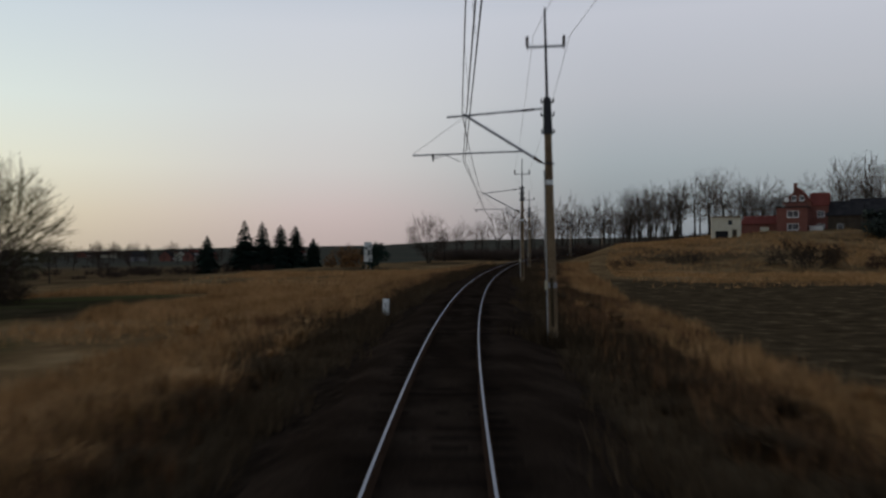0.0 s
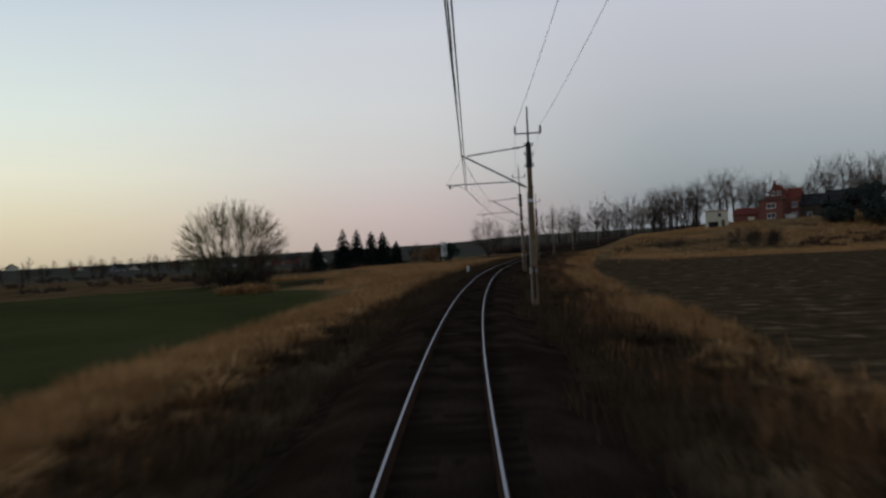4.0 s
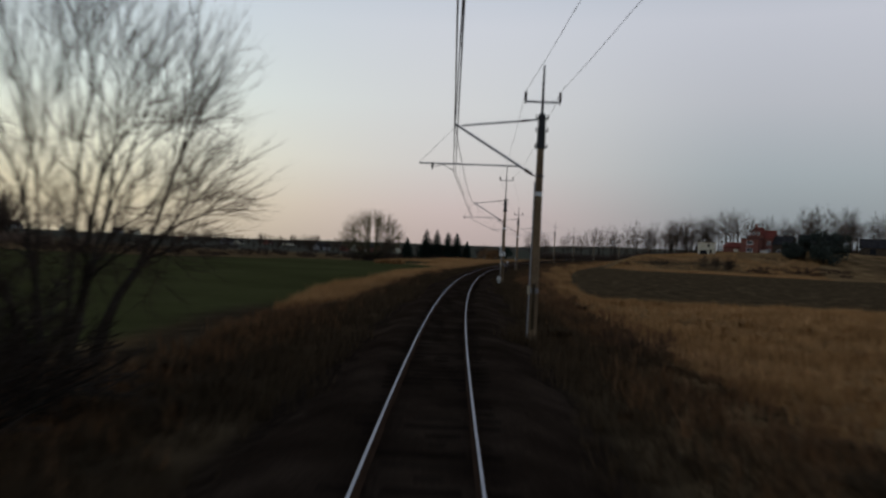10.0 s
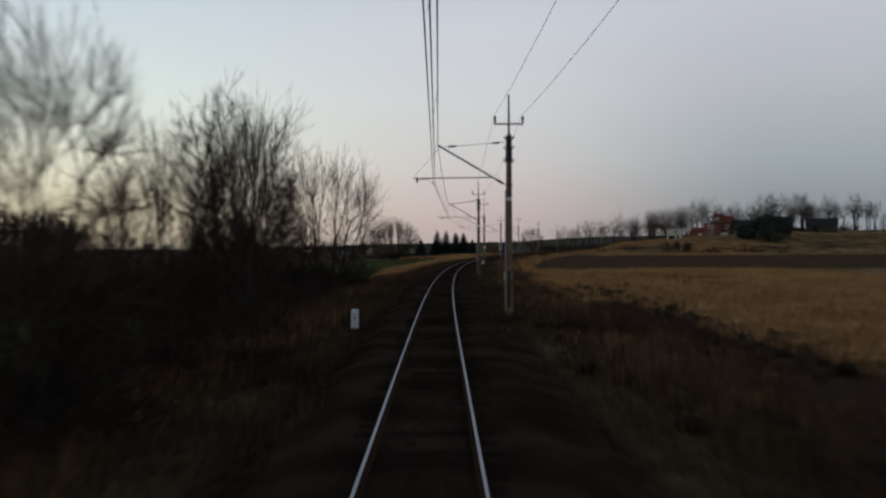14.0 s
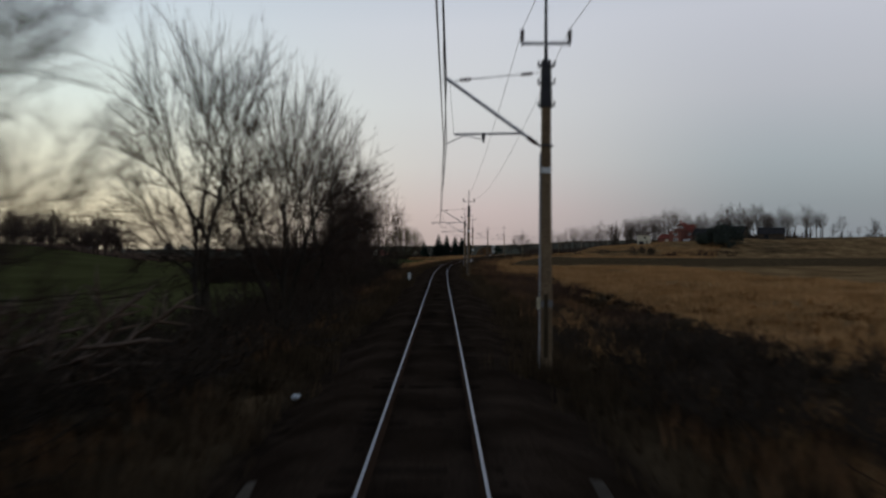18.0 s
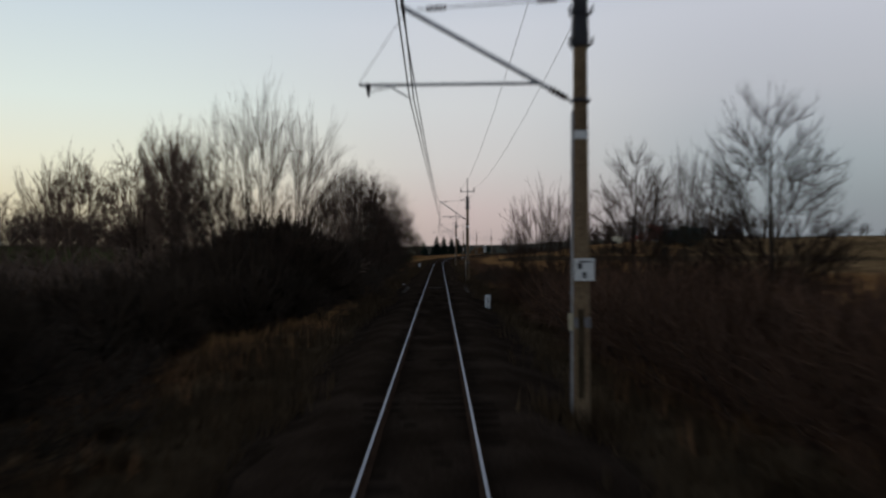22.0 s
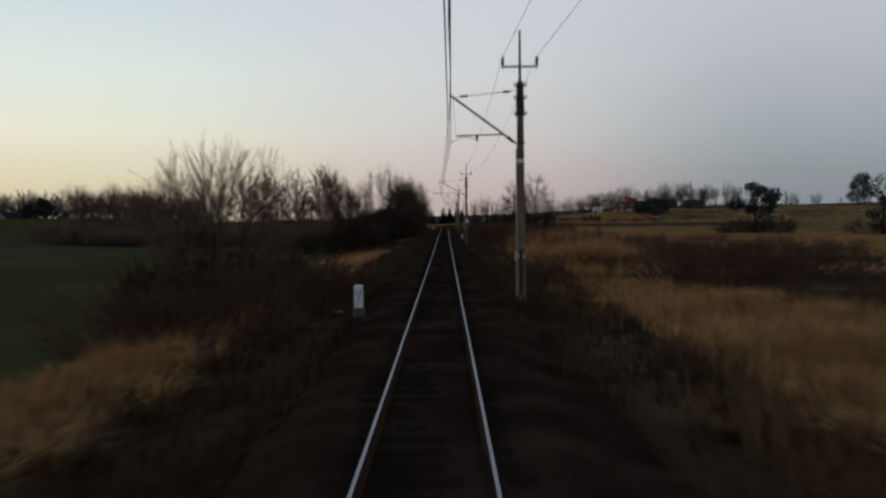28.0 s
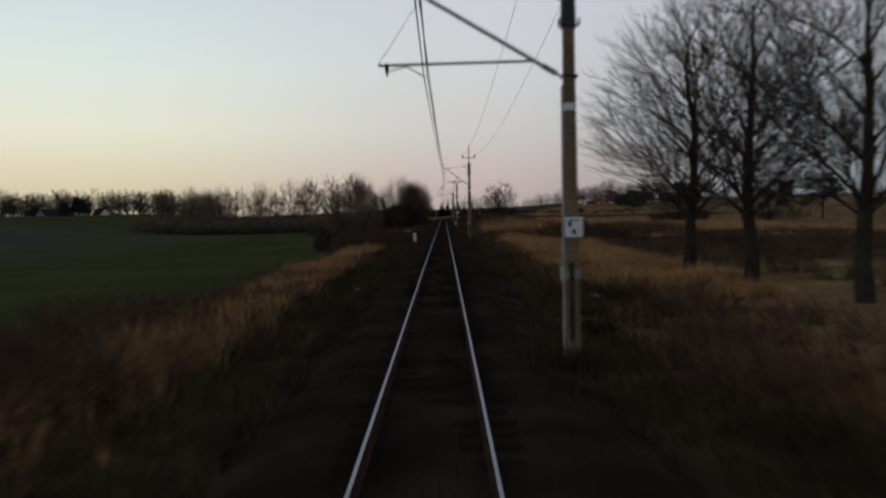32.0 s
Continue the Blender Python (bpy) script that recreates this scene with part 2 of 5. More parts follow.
TY = np.cumsum(np.cos(PSI)[::-1])[::-1] - 460
S, PSI = np.append(S, 1500.0), np.append(PSI, 0.0)
TX, TY = np.append(TX, 0.0), np.append(TY, -1499.0)
ZS = np.arange(-250, 500, 50.0)

def at(s, l=0.0, z=0.0):
    """The place s metres along the line, l to the right of its axis, z over the rail heads."""
    p = np.interp(s, S, PSI)
    return Vector((np.interp(s, S, TX) + l * math.cos(p), np.interp(s, S, TY) + l * math.sin(p), np.interp(s, ZS, ZN) + z))

_o = np.argsort(TY)
YS, XS, PS, SS = TY[_o], TX[_o], PSI[_o], S[_o]

def smooth(x):
    x = np.clip(x, 0, 1)
    return x * x * (3 - 2 * x)

def wave(x, y, size, seed=0.0):
    return (np.sin(x / size * 1.3 + seed) * np.cos(y / size * 1.1 - seed * 1.7) + 0.6 * np.sin((x + y) / size * 2.3 + seed * 2.1) * np.sin((x - 1.4 * y) / size * 1.9 + seed)) / 1.6

PL = [-120, -60, -16, -11, -6.5, -4.4, -3.2, -1.8, 1.8, 3.0, 4.6, 7, 10, 18, 60]
PZ = [-2.1, -1.9, -1.7, -1.4, -0.9, -0.66, -0.62, -0.24, -0.24, -0.55, -0.58, -0.95, -1.3, -1.4, -1.4]

def field_edge(y):
    """How far left of the line the green crop begins."""
    return np.interp(y, [-300, -256, -110, -80, -40, 0, 25, 42, 52], [9.3, 10.5, 12, 10.2, 10.8, 13, 14.5, 20, 26])

def lateral(x, y):
    return (x - np.interp(y, YS, XS)) * np.cos(np.interp(y, YS, PS))

def ground(x, y):
    """Height of the ground."""
    x, y = np.asarray(x, float), np.asarray(y, float)
    l = lateral(x, y)
    zt = np.interp(np.interp(y, YS, SS), ZS, ZN)
    fade = 1 - smooth((np.abs(l) - 30) / 60)
    z = np.interp(l, PL, PZ) + zt * fade
    off = smooth((np.abs(l) - 4) / 6)
    z = z + off * (0.12 * wave(x, y, 4.0, 1.0) + 0.18 * wave(x, y, 17.0, 2.0))
    left = smooth((-l - 25) / 110)
    z = z - 2.6 * left * smooth((y + 10) / 160)
    z = z + np.interp(l, [5, 13, 32, 47, 72, 200, 400], [0, 3.6, 5.3, 7.2, 8.8, 10.5, 12]) * smooth((y - 100) / 70)
    z = z + 9.0 * smooth((l - 120) / 260) * (1 - smooth((y - 100) / 70))
    z = z + 6.0 * smooth((-l - 0.6 * (y + 110) - 20) / 60) * smooth((-l - 60) / 80)
    far = np.hypot(x - 10, y + 100)
    bearing = np.degrees(np.arctan2(x - 10, y + 100))
    ridge = np.interp(bearing, [-180, -60, -30, -16, -5, 3, 20], [16, 8, 0, 1, 11, 15, 17])
    z = z + smooth((far - 700) / 1500) * (ridge + 3 * wave(x, y, 420.0, 0.4))
    return z

def ground_at(x, y, dz=0.0):
    return Vector((x, y, float(ground(x, y)) + dz))

# ---- mesh building ----
class Geo:
    def __init__(self):
        self.v, self.f, self.m = [], [], []

    def quad_ring(self, rings, mat=0, caps=True):
        """Joins rings of equally many points."""
        n, base = len(rings[0]), len(self.v)
        for ring in rings:
            self.v.extend(ring)
        for i in range(len(rings) - 1):
            a, b = base + i * n, base + (i + 1) * n
            for j in range(n):
                k = (j + 1) % n
                self.f.append((a + j, a + k, b + k, b + j)); self.m.append(mat)
        if caps:
            self.f.append(tuple(base + j for j in reversed(range(n)))); self.m.append(mat)
            e = base + (len(rings) - 1) * n
            self.f.append(tuple(e + j for j in range(n))); self.m.append(mat)
        return self

    def tube(self, pts, radii, n=6, mat=0, caps=True):
        pts = [Vector(p) for p in pts]
        if not hasattr(radii, "__len__"):
            radii = [radii] * len(pts)
        radii = [float(r) for r in radii]
        rings = []
        for i, p in enumerate(pts):
            d = (pts[min(i + 1, len(pts) - 1)] - pts[max(i - 1, 0)])
            d = d.normalized() if d.length > 1e-9 else Vector((0, 0, 1))
            a = d.orthogonal().normalized() if abs(d.z) > 0.95 else d.cross(Vector((0, 0, 1))).normalized()
            b = d.cross(a)
            rings.append([p + radii[i] * (math.cos(2 * math.pi * k / n) * a + math.sin(2 * math.pi * k / n) * b) for k in range(n)])
        return self.quad_ring(rings, mat, caps)

    def spike(self, a, b, r):
        """A three-sided twig that runs out to a point."""
        d = (b - a)
        u = d.orthogonal().normalized()
        w = d.cross(u).normalized()
        k = len(self.v)
        self.v.extend([a + u * r, a + (w * 0.866 - u * 0.5) * r, a + (w * -0.866 - u * 0.5) * r, b])
        self.f.extend([(k, k + 1, k + 3), (k + 1, k + 2, k + 3), (k + 2, k, k + 3)]); self.m.extend([0] * 3)

    def box(self, c, size, mat=0, bevel=0.0, turn=0.0, taper=1.0):
        """A box on its centre, with its upright edges cut by bevel."""
        x, y, z = size[0] / 2, size[1] / 2, size[2] / 2
        c = Vector(c)
        if bevel:
            ring = [(-x + bevel, -y), (x - bevel, -y), (x, -y + bevel), (x, y - bevel), (x - bevel, y), (-x + bevel, y), (-x, y - bevel), (-x, -y + bevel)]
        else:
            ring = [(-x, -y), (x, -y), (x, y), (-x, y)]
        cs, sn = math.cos(turn), math.sin(turn)
        def put(px, py, pz, k=1.0):
            return c + Vector((k * (px * cs - py * sn), k * (px * sn + py * cs), pz))
        rings = [[put(px, py, -z) for px, py in ring]]
        if bevel:
            rings.append([put(px, py, z - bevel, taper) for px, py in ring])
            rings.append([put(px, py, z, taper * (1 - bevel / max(x, y))) for px, py in ring])
        else:
            rings.append([put(px, py, z, taper) for px, py in ring])
        return self.quad_ring(rings, mat)

    def mesh(self, name, mats, shade=False):
        me = bpy.data.meshes.new(name)
        me.from_pydata([tuple(v) for v in self.v], [], self.f)
        for m in mats:
            me.materials.append(m)
        if len(mats) > 1:
            me.polygons.foreach_set("material_index", self.m)
        if shade:
            me.polygons.foreach_set("use_smooth", [True] * len(me.polygons))
        me.update()
        return me

def part(name, geo, mats, parent=None, label="", place=None, shade=False):
    mats = mats if isinstance(mats, (list, tuple)) else [mats]
    me = geo if isinstance(geo, bpy.types.Mesh) else geo.mesh(name, mats, shade)
    ob = new(name, me)
    if parent is not None:
        ob.parent = parent
    if place is not None:
        ob.matrix_basis = place
    if label:
        ob["label"] = label
    return ob

def empty(name, m=None):
    ob = new(name)
    ob.empty_display_size = 0.3
    if m is not None:
        ob.matrix_basis = m
    return ob

def face_of(s, back=False):
    """Degrees of turn of a thing that stands square to the track and faces the way that the camera looks from."""
    return math.degrees(np.interp(s, S, PSI))

def raw_mesh(name, verts, faces, mats, counts=3):
    """A mesh of many like faces from arrays."""
    me = bpy.data.meshes.new(name)
    verts, faces = np.asarray(verts, np.float32), np.asarray(faces, np.int32)
    me.vertices.add(len(verts)); me.vertices.foreach_set("co", verts.ravel())
    k = faces.shape[1]
    me.loops.add(faces.size); me.loops.foreach_set("vertex_index", faces.ravel())
    me.polygons.add(len(faces))
    me.polygons.foreach_set("loop_start", np.arange(0, faces.size, k, dtype=np.int32))
    me.polygons.foreach_set("loop_total", np.full(len(faces), k, np.int32))
    for m in mats:
        me.materials.append(m)
    me.update(calc_edges=True)
    me.validate()
    return me

# ---- ground: one sheet, finer by the track ----
def ground_sheet():
    u = np.concatenate([-np.geomspace(2800, 30, 34), np.linspace(-28, -12, 17), np.linspace(-11.5, 11.5, 70), np.linspace(12, 28, 17), np.geomspace(30, 2800, 34)])
    y = np.concatenate([-np.geomspace(2600, 520, 14), np.arange(-510, 310, 2.0), np.geomspace(312, 3200, 34)])
    U, Y = np.meshgrid(u, y)
    xc = np.interp(Y, YS, XS)
    X = U + xc
    Z = ground(X, Y)
    nx, ny = len(u), len(y)
    i = np.arange(nx * ny).reshape(ny, nx)
    f = np.stack([i[:-1, :-1], i[:-1, 1:], i[1:, 1:], i[1:, :-1]], -1).reshape(-1, 4)
    l = lateral(X, Y)
    # cover: r ploughed, g green crop, b bare ballast bed, a darker brown ground
    wob = 1.6 * wave(X, Y, 7.0, 3.0)
    plough = smooth((l + wob - 9) / 2.5) * smooth((Y + wob + 68) / 5) * smooth((92 - Y + wob - 0.12 * l) / 6) * smooth((150 - l) / 20)
    green = smooth((-l + wob - field_edge(Y)) / 2.5) * smooth((50 - Y + 2 * wob + 0.1 * l) / 8)
    green = np.maximum(green, smooth((-l + 0.5 * wob - 9.3) / 1.5) * smooth((-256 - Y + 2 * wob) / 8))
    green = np.maximum(green, smooth((-l - 25 + wob) / 4) * smooth((84 - Y + wob) / 8))
    green = green * smooth((900 + l) / 300)
    bed = smooth((3.6 - np.abs(l)) / 0.6)
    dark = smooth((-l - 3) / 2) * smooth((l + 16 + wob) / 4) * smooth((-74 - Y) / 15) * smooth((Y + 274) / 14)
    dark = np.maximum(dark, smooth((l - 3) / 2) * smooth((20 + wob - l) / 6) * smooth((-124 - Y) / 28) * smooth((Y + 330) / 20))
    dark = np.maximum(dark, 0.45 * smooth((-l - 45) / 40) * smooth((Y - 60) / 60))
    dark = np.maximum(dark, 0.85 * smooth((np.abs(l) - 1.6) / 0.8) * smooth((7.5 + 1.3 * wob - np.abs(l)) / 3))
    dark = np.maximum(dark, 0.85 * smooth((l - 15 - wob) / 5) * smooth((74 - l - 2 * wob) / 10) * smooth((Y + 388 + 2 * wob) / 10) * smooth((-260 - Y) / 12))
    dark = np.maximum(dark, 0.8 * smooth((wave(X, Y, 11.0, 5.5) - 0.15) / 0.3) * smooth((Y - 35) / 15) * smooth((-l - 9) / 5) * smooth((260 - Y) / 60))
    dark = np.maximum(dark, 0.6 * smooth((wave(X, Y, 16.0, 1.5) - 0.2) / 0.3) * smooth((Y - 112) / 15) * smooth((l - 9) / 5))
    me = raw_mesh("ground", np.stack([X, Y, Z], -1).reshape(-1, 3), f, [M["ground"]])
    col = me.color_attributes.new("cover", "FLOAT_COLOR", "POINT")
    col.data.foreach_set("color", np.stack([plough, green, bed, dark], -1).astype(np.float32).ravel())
    # away: grows with distance, weights the haze painted over the far fields
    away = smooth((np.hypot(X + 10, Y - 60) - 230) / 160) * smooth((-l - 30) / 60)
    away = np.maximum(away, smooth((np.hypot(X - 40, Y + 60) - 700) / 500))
    col = me.color_attributes.new("far_haze", "FLOAT_COLOR", "POINT")
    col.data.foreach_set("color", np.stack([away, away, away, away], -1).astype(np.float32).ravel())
    me.polygons.foreach_set("use_smooth", [True] * len(me.polygons))
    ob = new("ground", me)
    tagged(ob, "fields of dry tan grass, dark ploughed soil and green winter crop", "ground", kind="structure")

def ground_material():
    m = bpy.data.materials.new("fields")
    m.use_nodes = True
    N, L = m.node_tree.nodes, m.node_tree.links
    b = N["Principled BSDF"]
    b.inputs["Roughness"].default_value = 1.0
    b.inputs["Specular IOR Level"].default_value = 0.0
    at_ = N.new("ShaderNodeVertexColor"); at_.layer_name = "cover"
    sep = N.new("ShaderNodeSeparateColor"); L.new(at_.outputs["Color"], sep.inputs["Color"])
    tc = N.new("ShaderNodeTexCoord")
    def noise_ramp(scale, cols, detail=6, stretch=None):
        n = N.new("ShaderNodeTexNoise"); n.inputs["Scale"].default_value = scale; n.inputs["Detail"].default_value = detail
        n.inputs["Roughness"].default_value = 0.65
        if stretch:
            mp = N.new("ShaderNodeMapping"); mp.inputs["Scale"].default_value = stretch
            L.new(tc.outputs["Object"], mp.inputs["Vector"]); L.new(mp.outputs["Vector"], n.inputs["Vector"])
        else:
            L.new(tc.outputs["Object"], n.inputs["Vector"])
        r = N.new("ShaderNodeValToRGB")
        e = r.color_ramp.elements
        while len(e) < len(cols):
            e.new(0.5)
        for i, c in enumerate(cols):
            e[i].position, e[i].color = 0.3 + 0.4 * i / (len(cols) - 1), (*c, 1)
        L.new(n.outputs["Fac"], r.inputs["Fac"])
        return r.outputs["Color"], n.outputs["Fac"]
    tan, _ = noise_ramp(0.16, [(0.087, 0.049, 0.021), (0.195, 0.113, 0.049), (0.355, 0.215, 0.098)], 9)
    soil, _ = noise_ramp(0.8, [(0.029, 0.0185, 0.0095), (0.059, 0.0375, 0.019), (0.092, 0.06, 0.03), (0.24, 0.155, 0.078)], 12, (0.8, 1.0, 1))
    crop, _ = noise_ramp(0.05, [(0.044, 0.043, 0.015), (0.061, 0.058, 0.0205), (0.079, 0.073, 0.028)], 9)
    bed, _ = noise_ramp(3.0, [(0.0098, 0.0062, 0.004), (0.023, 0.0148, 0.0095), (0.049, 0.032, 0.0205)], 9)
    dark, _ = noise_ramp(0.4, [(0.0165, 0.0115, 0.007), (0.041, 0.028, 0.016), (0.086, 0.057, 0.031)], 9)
    # far fields: greyer, paler strips, with distance haze put into their colour
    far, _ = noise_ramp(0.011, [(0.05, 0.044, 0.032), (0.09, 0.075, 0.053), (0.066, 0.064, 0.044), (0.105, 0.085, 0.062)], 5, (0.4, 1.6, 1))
    def mix(fac, a, c):
        x = N.new("ShaderNodeMix"); x.data_type = "RGBA"
        L.new(fac, x.inputs["Factor"]); L.new(a, x.inputs["A"]); L.new(c, x.inputs["B"])
        return x.outputs["Result"]
    c = mix(sep.outputs["Red"], tan, soil)
    c = mix(sep.outputs["Green"], c, crop)
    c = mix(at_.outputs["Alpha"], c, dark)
    dist_ = N.new("ShaderNodeVertexColor"); dist_.layer_name = "far_haze"
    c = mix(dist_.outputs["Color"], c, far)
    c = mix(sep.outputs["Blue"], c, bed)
    L.new(c, b.inputs["Base Color"])
    fine = N.new("ShaderNodeTexNoise"); fine.inputs["Scale"].default_value = 2.5; fine.inputs["Detail"].default_value = 8
    L.new(tc.outputs["Object"], fine.inputs["Vector"])
    bp = N.new("ShaderNodeBump"); bp.inputs["Strength"].default_value = 0.8; bp.inputs["Distance"].default_value = 0.15
    L.new(fine.outputs["Fac"], bp.inputs["Height"]); L.new(bp.outputs["Normal"], b.inputs["Normal"])
    return m

M["ground"] = ground_material()
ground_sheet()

# ---- track: ballast bed, sleepers, two rails ----
def swept(name, profile, s0, s1, step, mats, mat_of=None, closed=True):
    """A profile of (l, z) drawn along the line."""
    g = Geo()
    ss = np.arange(s0, s1 + 0.01, step)
    n = len(profile)
    for s in ss:
        g.v.extend(at(s, l, z) for l, z in profile)
    for i in range(len(ss) - 1):
        for j in range(n if closed else n - 1):
            k = (j + 1) % n
            g.f.append((i * n + j, (i + 1) * n + j, (i + 1) * n + k, i * n + k)); g.m.append(mat_of[j] if mat_of else 0)
    return g

track = tagged(empty("railway_track"), "single railway track with worn steel rails on dark ballast", "railway track", kind="structure")
for side in (-0.7525, 0.7525):
    prof = [(-0.07, -0.172), (-0.068, -0.16), (-0.012, -0.14), (-0.012, -0.045), (-0.034, -0.034), (-0.034, -0.008), (-0.021, 0.0), (0.021, 0.0), (0.034, -0.008), (0.034, -0.034), (0.012, -0.045), (0.012, -0.14), (0.068, -0.16), (0.07, -0.172)]
    tops = [0] * 14
    for j in (6,):
        tops[j] = 1
    part("rail", swept("rail", [(l + side, z) for l, z in prof], -420, 560, 2.0, None, tops), [M["rail_side"], M["rail_top"]], track, "rusty steel rail with a bright worn head")

def ballast_bed():
    rng = np.random.default_rng(3)
    ss = np.arange(-420, 561, 1.5)
    ls = np.array([-3.3, -2.7, -2.2, -1.75, -1.4, -1.0, -0.6, -0.2, 0.2, 0.6, 1.0, 1.4, 1.75, 2.2, 2.7, 3.2])
    zs = np.array([-0.66, -0.5, -0.33, -0.17, -0.15, -0.175, -0.165, -0.17, -0.17, -0.165, -0.175, -0.15, -0.17, -0.31, -0.45, -0.58])
    v = np.array([at(s, l + rng.normal(0, 0.04), z + rng.normal(0, 0.011)) for s in ss for l, z in zip(ls, zs)])
    n = len(ls)
    i = np.arange(len(v)).reshape(len(ss), n)
    f = np.stack([i[:-1, :-1], i[1:, :-1], i[1:, 1:], i[:-1, 1:]], -1).reshape(-1, 4)
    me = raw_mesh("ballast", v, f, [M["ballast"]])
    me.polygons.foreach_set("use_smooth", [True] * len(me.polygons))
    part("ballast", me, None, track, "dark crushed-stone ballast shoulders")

ballast_bed()

def sleepers():
    g = Geo()
    rng = random.Random(5)
    one = Geo().box((0, 0, 0), (2.5, 0.24, 0.13), bevel=0.02).mesh("sleeper", [M["sleeper"]])
    for i in range(1150):
        s = -160 + i * 0.6
        if 262 < s <= 440:
            part("sleeper", one, None, track, place=Matrix.Translation(at(s, rng.uniform(-0.02, 0.02), -0.231 + rng.uniform(-0.012, 0.006))) @ pose(0, 0, 0, 0, 0, face_of(s)))
            continue
        c = at(s, rng.uniform(-0.02, 0.02), -0.231 + rng.uniform(-0.012, 0.006))
        g.box(c, (2.5, 0.24, 0.13), turn=math.radians(face_of(s)), bevel=0)
    ob = part("sleepers", g, M["sleeper"], track, "oil-stained sleepers sunk in ballast")
    tagged(ob, kind="stuff")

sleepers()

# ---- overhead line ----
# s, side offset, drop bracket, tip of the arm, pulled from the far side, number plate, thin tie rod, extra height of the top mast, lean
POLES = [(s_, 3.1, -3.8, -3.2, 1, 0, 0, 0.6, 0) for s_ in (-226, -186, -146, -107, -68)]
POLES += [(-26.9, 3.19, -3.79, -2.66, 2, 0, 0, 1.25, -1.2), (16.5, 3.24, -3.84, -3.12, 1, 0, 0, 0.0, 0), (61.7, 3.0, -3.79, -2.93, 1, 1, 0, 1.3, 0), (110.4, 3.06, -3.74, -2.93, 1.5, 0, 0, 0.0, 0), (158.7, 3.14, -3.99, -2.95, 1, 0, 1, 0.05, 0.3),
         (228.6, 2.86, -1.58, -2.44, 0, 0, 1, 0.0, 0), (289.4, 2.77, -3.81, -3.11, 1, 1, 1, -0.12, 0), (357.0, 2.93, -1.53, -2.37, 0, 0, 1, 0.1, 0), (423.7, 2.83, -3.66, -2.9, 1, 1, 1, 0.0, 0), (491.0, 2.8, -1.55, -2.4, 0, 0, 1, 0.0, 0)]
TIP = {}

def catenary_pole(s, l, drop, tip_l, pull, plate, rod, extra, lean):
    m = Matrix.Translation(at(s, l)) @ pose(0, 0, 0, 0, 0, face_of(s)) @ pose(0, 0, 0, 0, lean, 0)
    pole = tagged(empty("catenary_pole", m), "weathered concrete railway mast with steel cantilever arm beside the track", "catenary pole", "masts along the line")
    zb = -0.9
    g = Geo()
    def ring(z, w, d):
        b = 0.05
        return [Vector(p) for p in ((-w + b, -d, z), (w - b, -d, z), (w, -d + b, z), (w, d - b, z), (w - b, d, z), (-w + b, d, z), (-w, d - b, z), (-w, -d + b, z))]
    g.quad_ring([ring(zb, 0.155, 0.15), ring(2.0, 0.142, 0.138), ring(5.0, 0.122, 0.12), ring(6.55, 0.112, 0.112)])
    part("shaft", g, M["concrete"], pole, "tapered weathered concrete shaft")
    part("stain", Geo().box((-0.02, -0.139, 0.85), (0.12, 0.02, 1.6), bevel=0.008), M["stain"], pole, "dark damp streak down the shaft")
    part("conduit", Geo().tube([(-0.168, -0.02, zb), (-0.14, -0.02, 5.2)], 0.03, 6), M["steel"], pole, "earthing strip down the shaft")
    part("paint_band", Geo().box((0, 0, 4.78), (0.26, 0.256, 0.17), bevel=0.03), M["white"], pole, "chalky white painted band")
    part("paint_mark", Geo().box((0.005, 0, 1.42), (0.302, 0.296, 0.2), bevel=0.03), M["grey_wall"], pole, "pale patch on the shaft")
    part("warning_plate", Geo().box((-0.215, -0.03, 1.42), (0.012, 0.12, 0.3)).box((-0.195, -0.06, 1.42), (0.09, 0.01, 0.3)), M["cream"], pole, "narrow cream plate")
    g = Geo()
    g.quad_ring([ring(6.35, 0.15, 0.14), ring(7.55, 0.115, 0.11)])
    part("head_sleeve", g, M["dark_steel"], pole, "dark steel sleeve on the mast head")
    for z in (6.42, 6.98, 7.42):
        g = Geo().box((0, 0, z), (0.36, 0.3, 0.06), bevel=0.05)
        for x in (-0.2, 0.2):
            g.tube([(x, -0.1, z - 0.05), (x, -0.1, z + 0.1)], 0.022, 5)
        part("clamp", g, M["dark_steel"], pole)
    part("clamp", Geo().box((0, 0, 5.4), (0.36, 0.33, 0.05), bevel=0.05), M["dark_steel"], pole)
    part("top_mast", Geo().tube([(0, 0, 7.4), (0, 0, 9.25 + extra)], [0.05, 0.035], 8), M["dark_steel"], pole, "thin steel top mast")
    part("crossarm", Geo().box((0, 0, 7.98 + extra), (1.24, 0.06, 0.07)), M["steel"], pole, "short steel crossarm")
    for x in (-0.6, 0.6):
        g = Geo()
        g.tube([(x, 0, 7.9 + extra), (x, 0, 8.0 + extra)], 0.02, 6)
        g.tube([(x, 0, 8.0 + extra + 0.04 * k) for k in range(9)], [0.035 if k % 2 else 0.062 for k in range(9)], 8)
        part("insulator", g, M["porcelain"], pole, "brown porcelain post insulator")
    # cantilever
    tip = (tip_l, 7.04)
    root = (-0.17, 5.4)
    def on(t_):
        return (root[0] + (tip[0] - root[0]) * t_, 0, root[1] + (tip[1] - root[1]) * t_)
    part("strut", Geo().tube([on(0.13), on(1.04)], 0.042, 8), M["steel"], pole, "inclined steel tube of the cantilever")
    g = Geo().tube([on(0.0), on(0.03)], 0.03, 6)
    g.tube([on(0.03 + 0.0125 * k) for k in range(9)], [0.04 if k % 2 else 0.068 for k in range(9)], 8)
    part("strut_insulator", g, M["porcelain"], pole, "ribbed insulator at the foot of the strut")
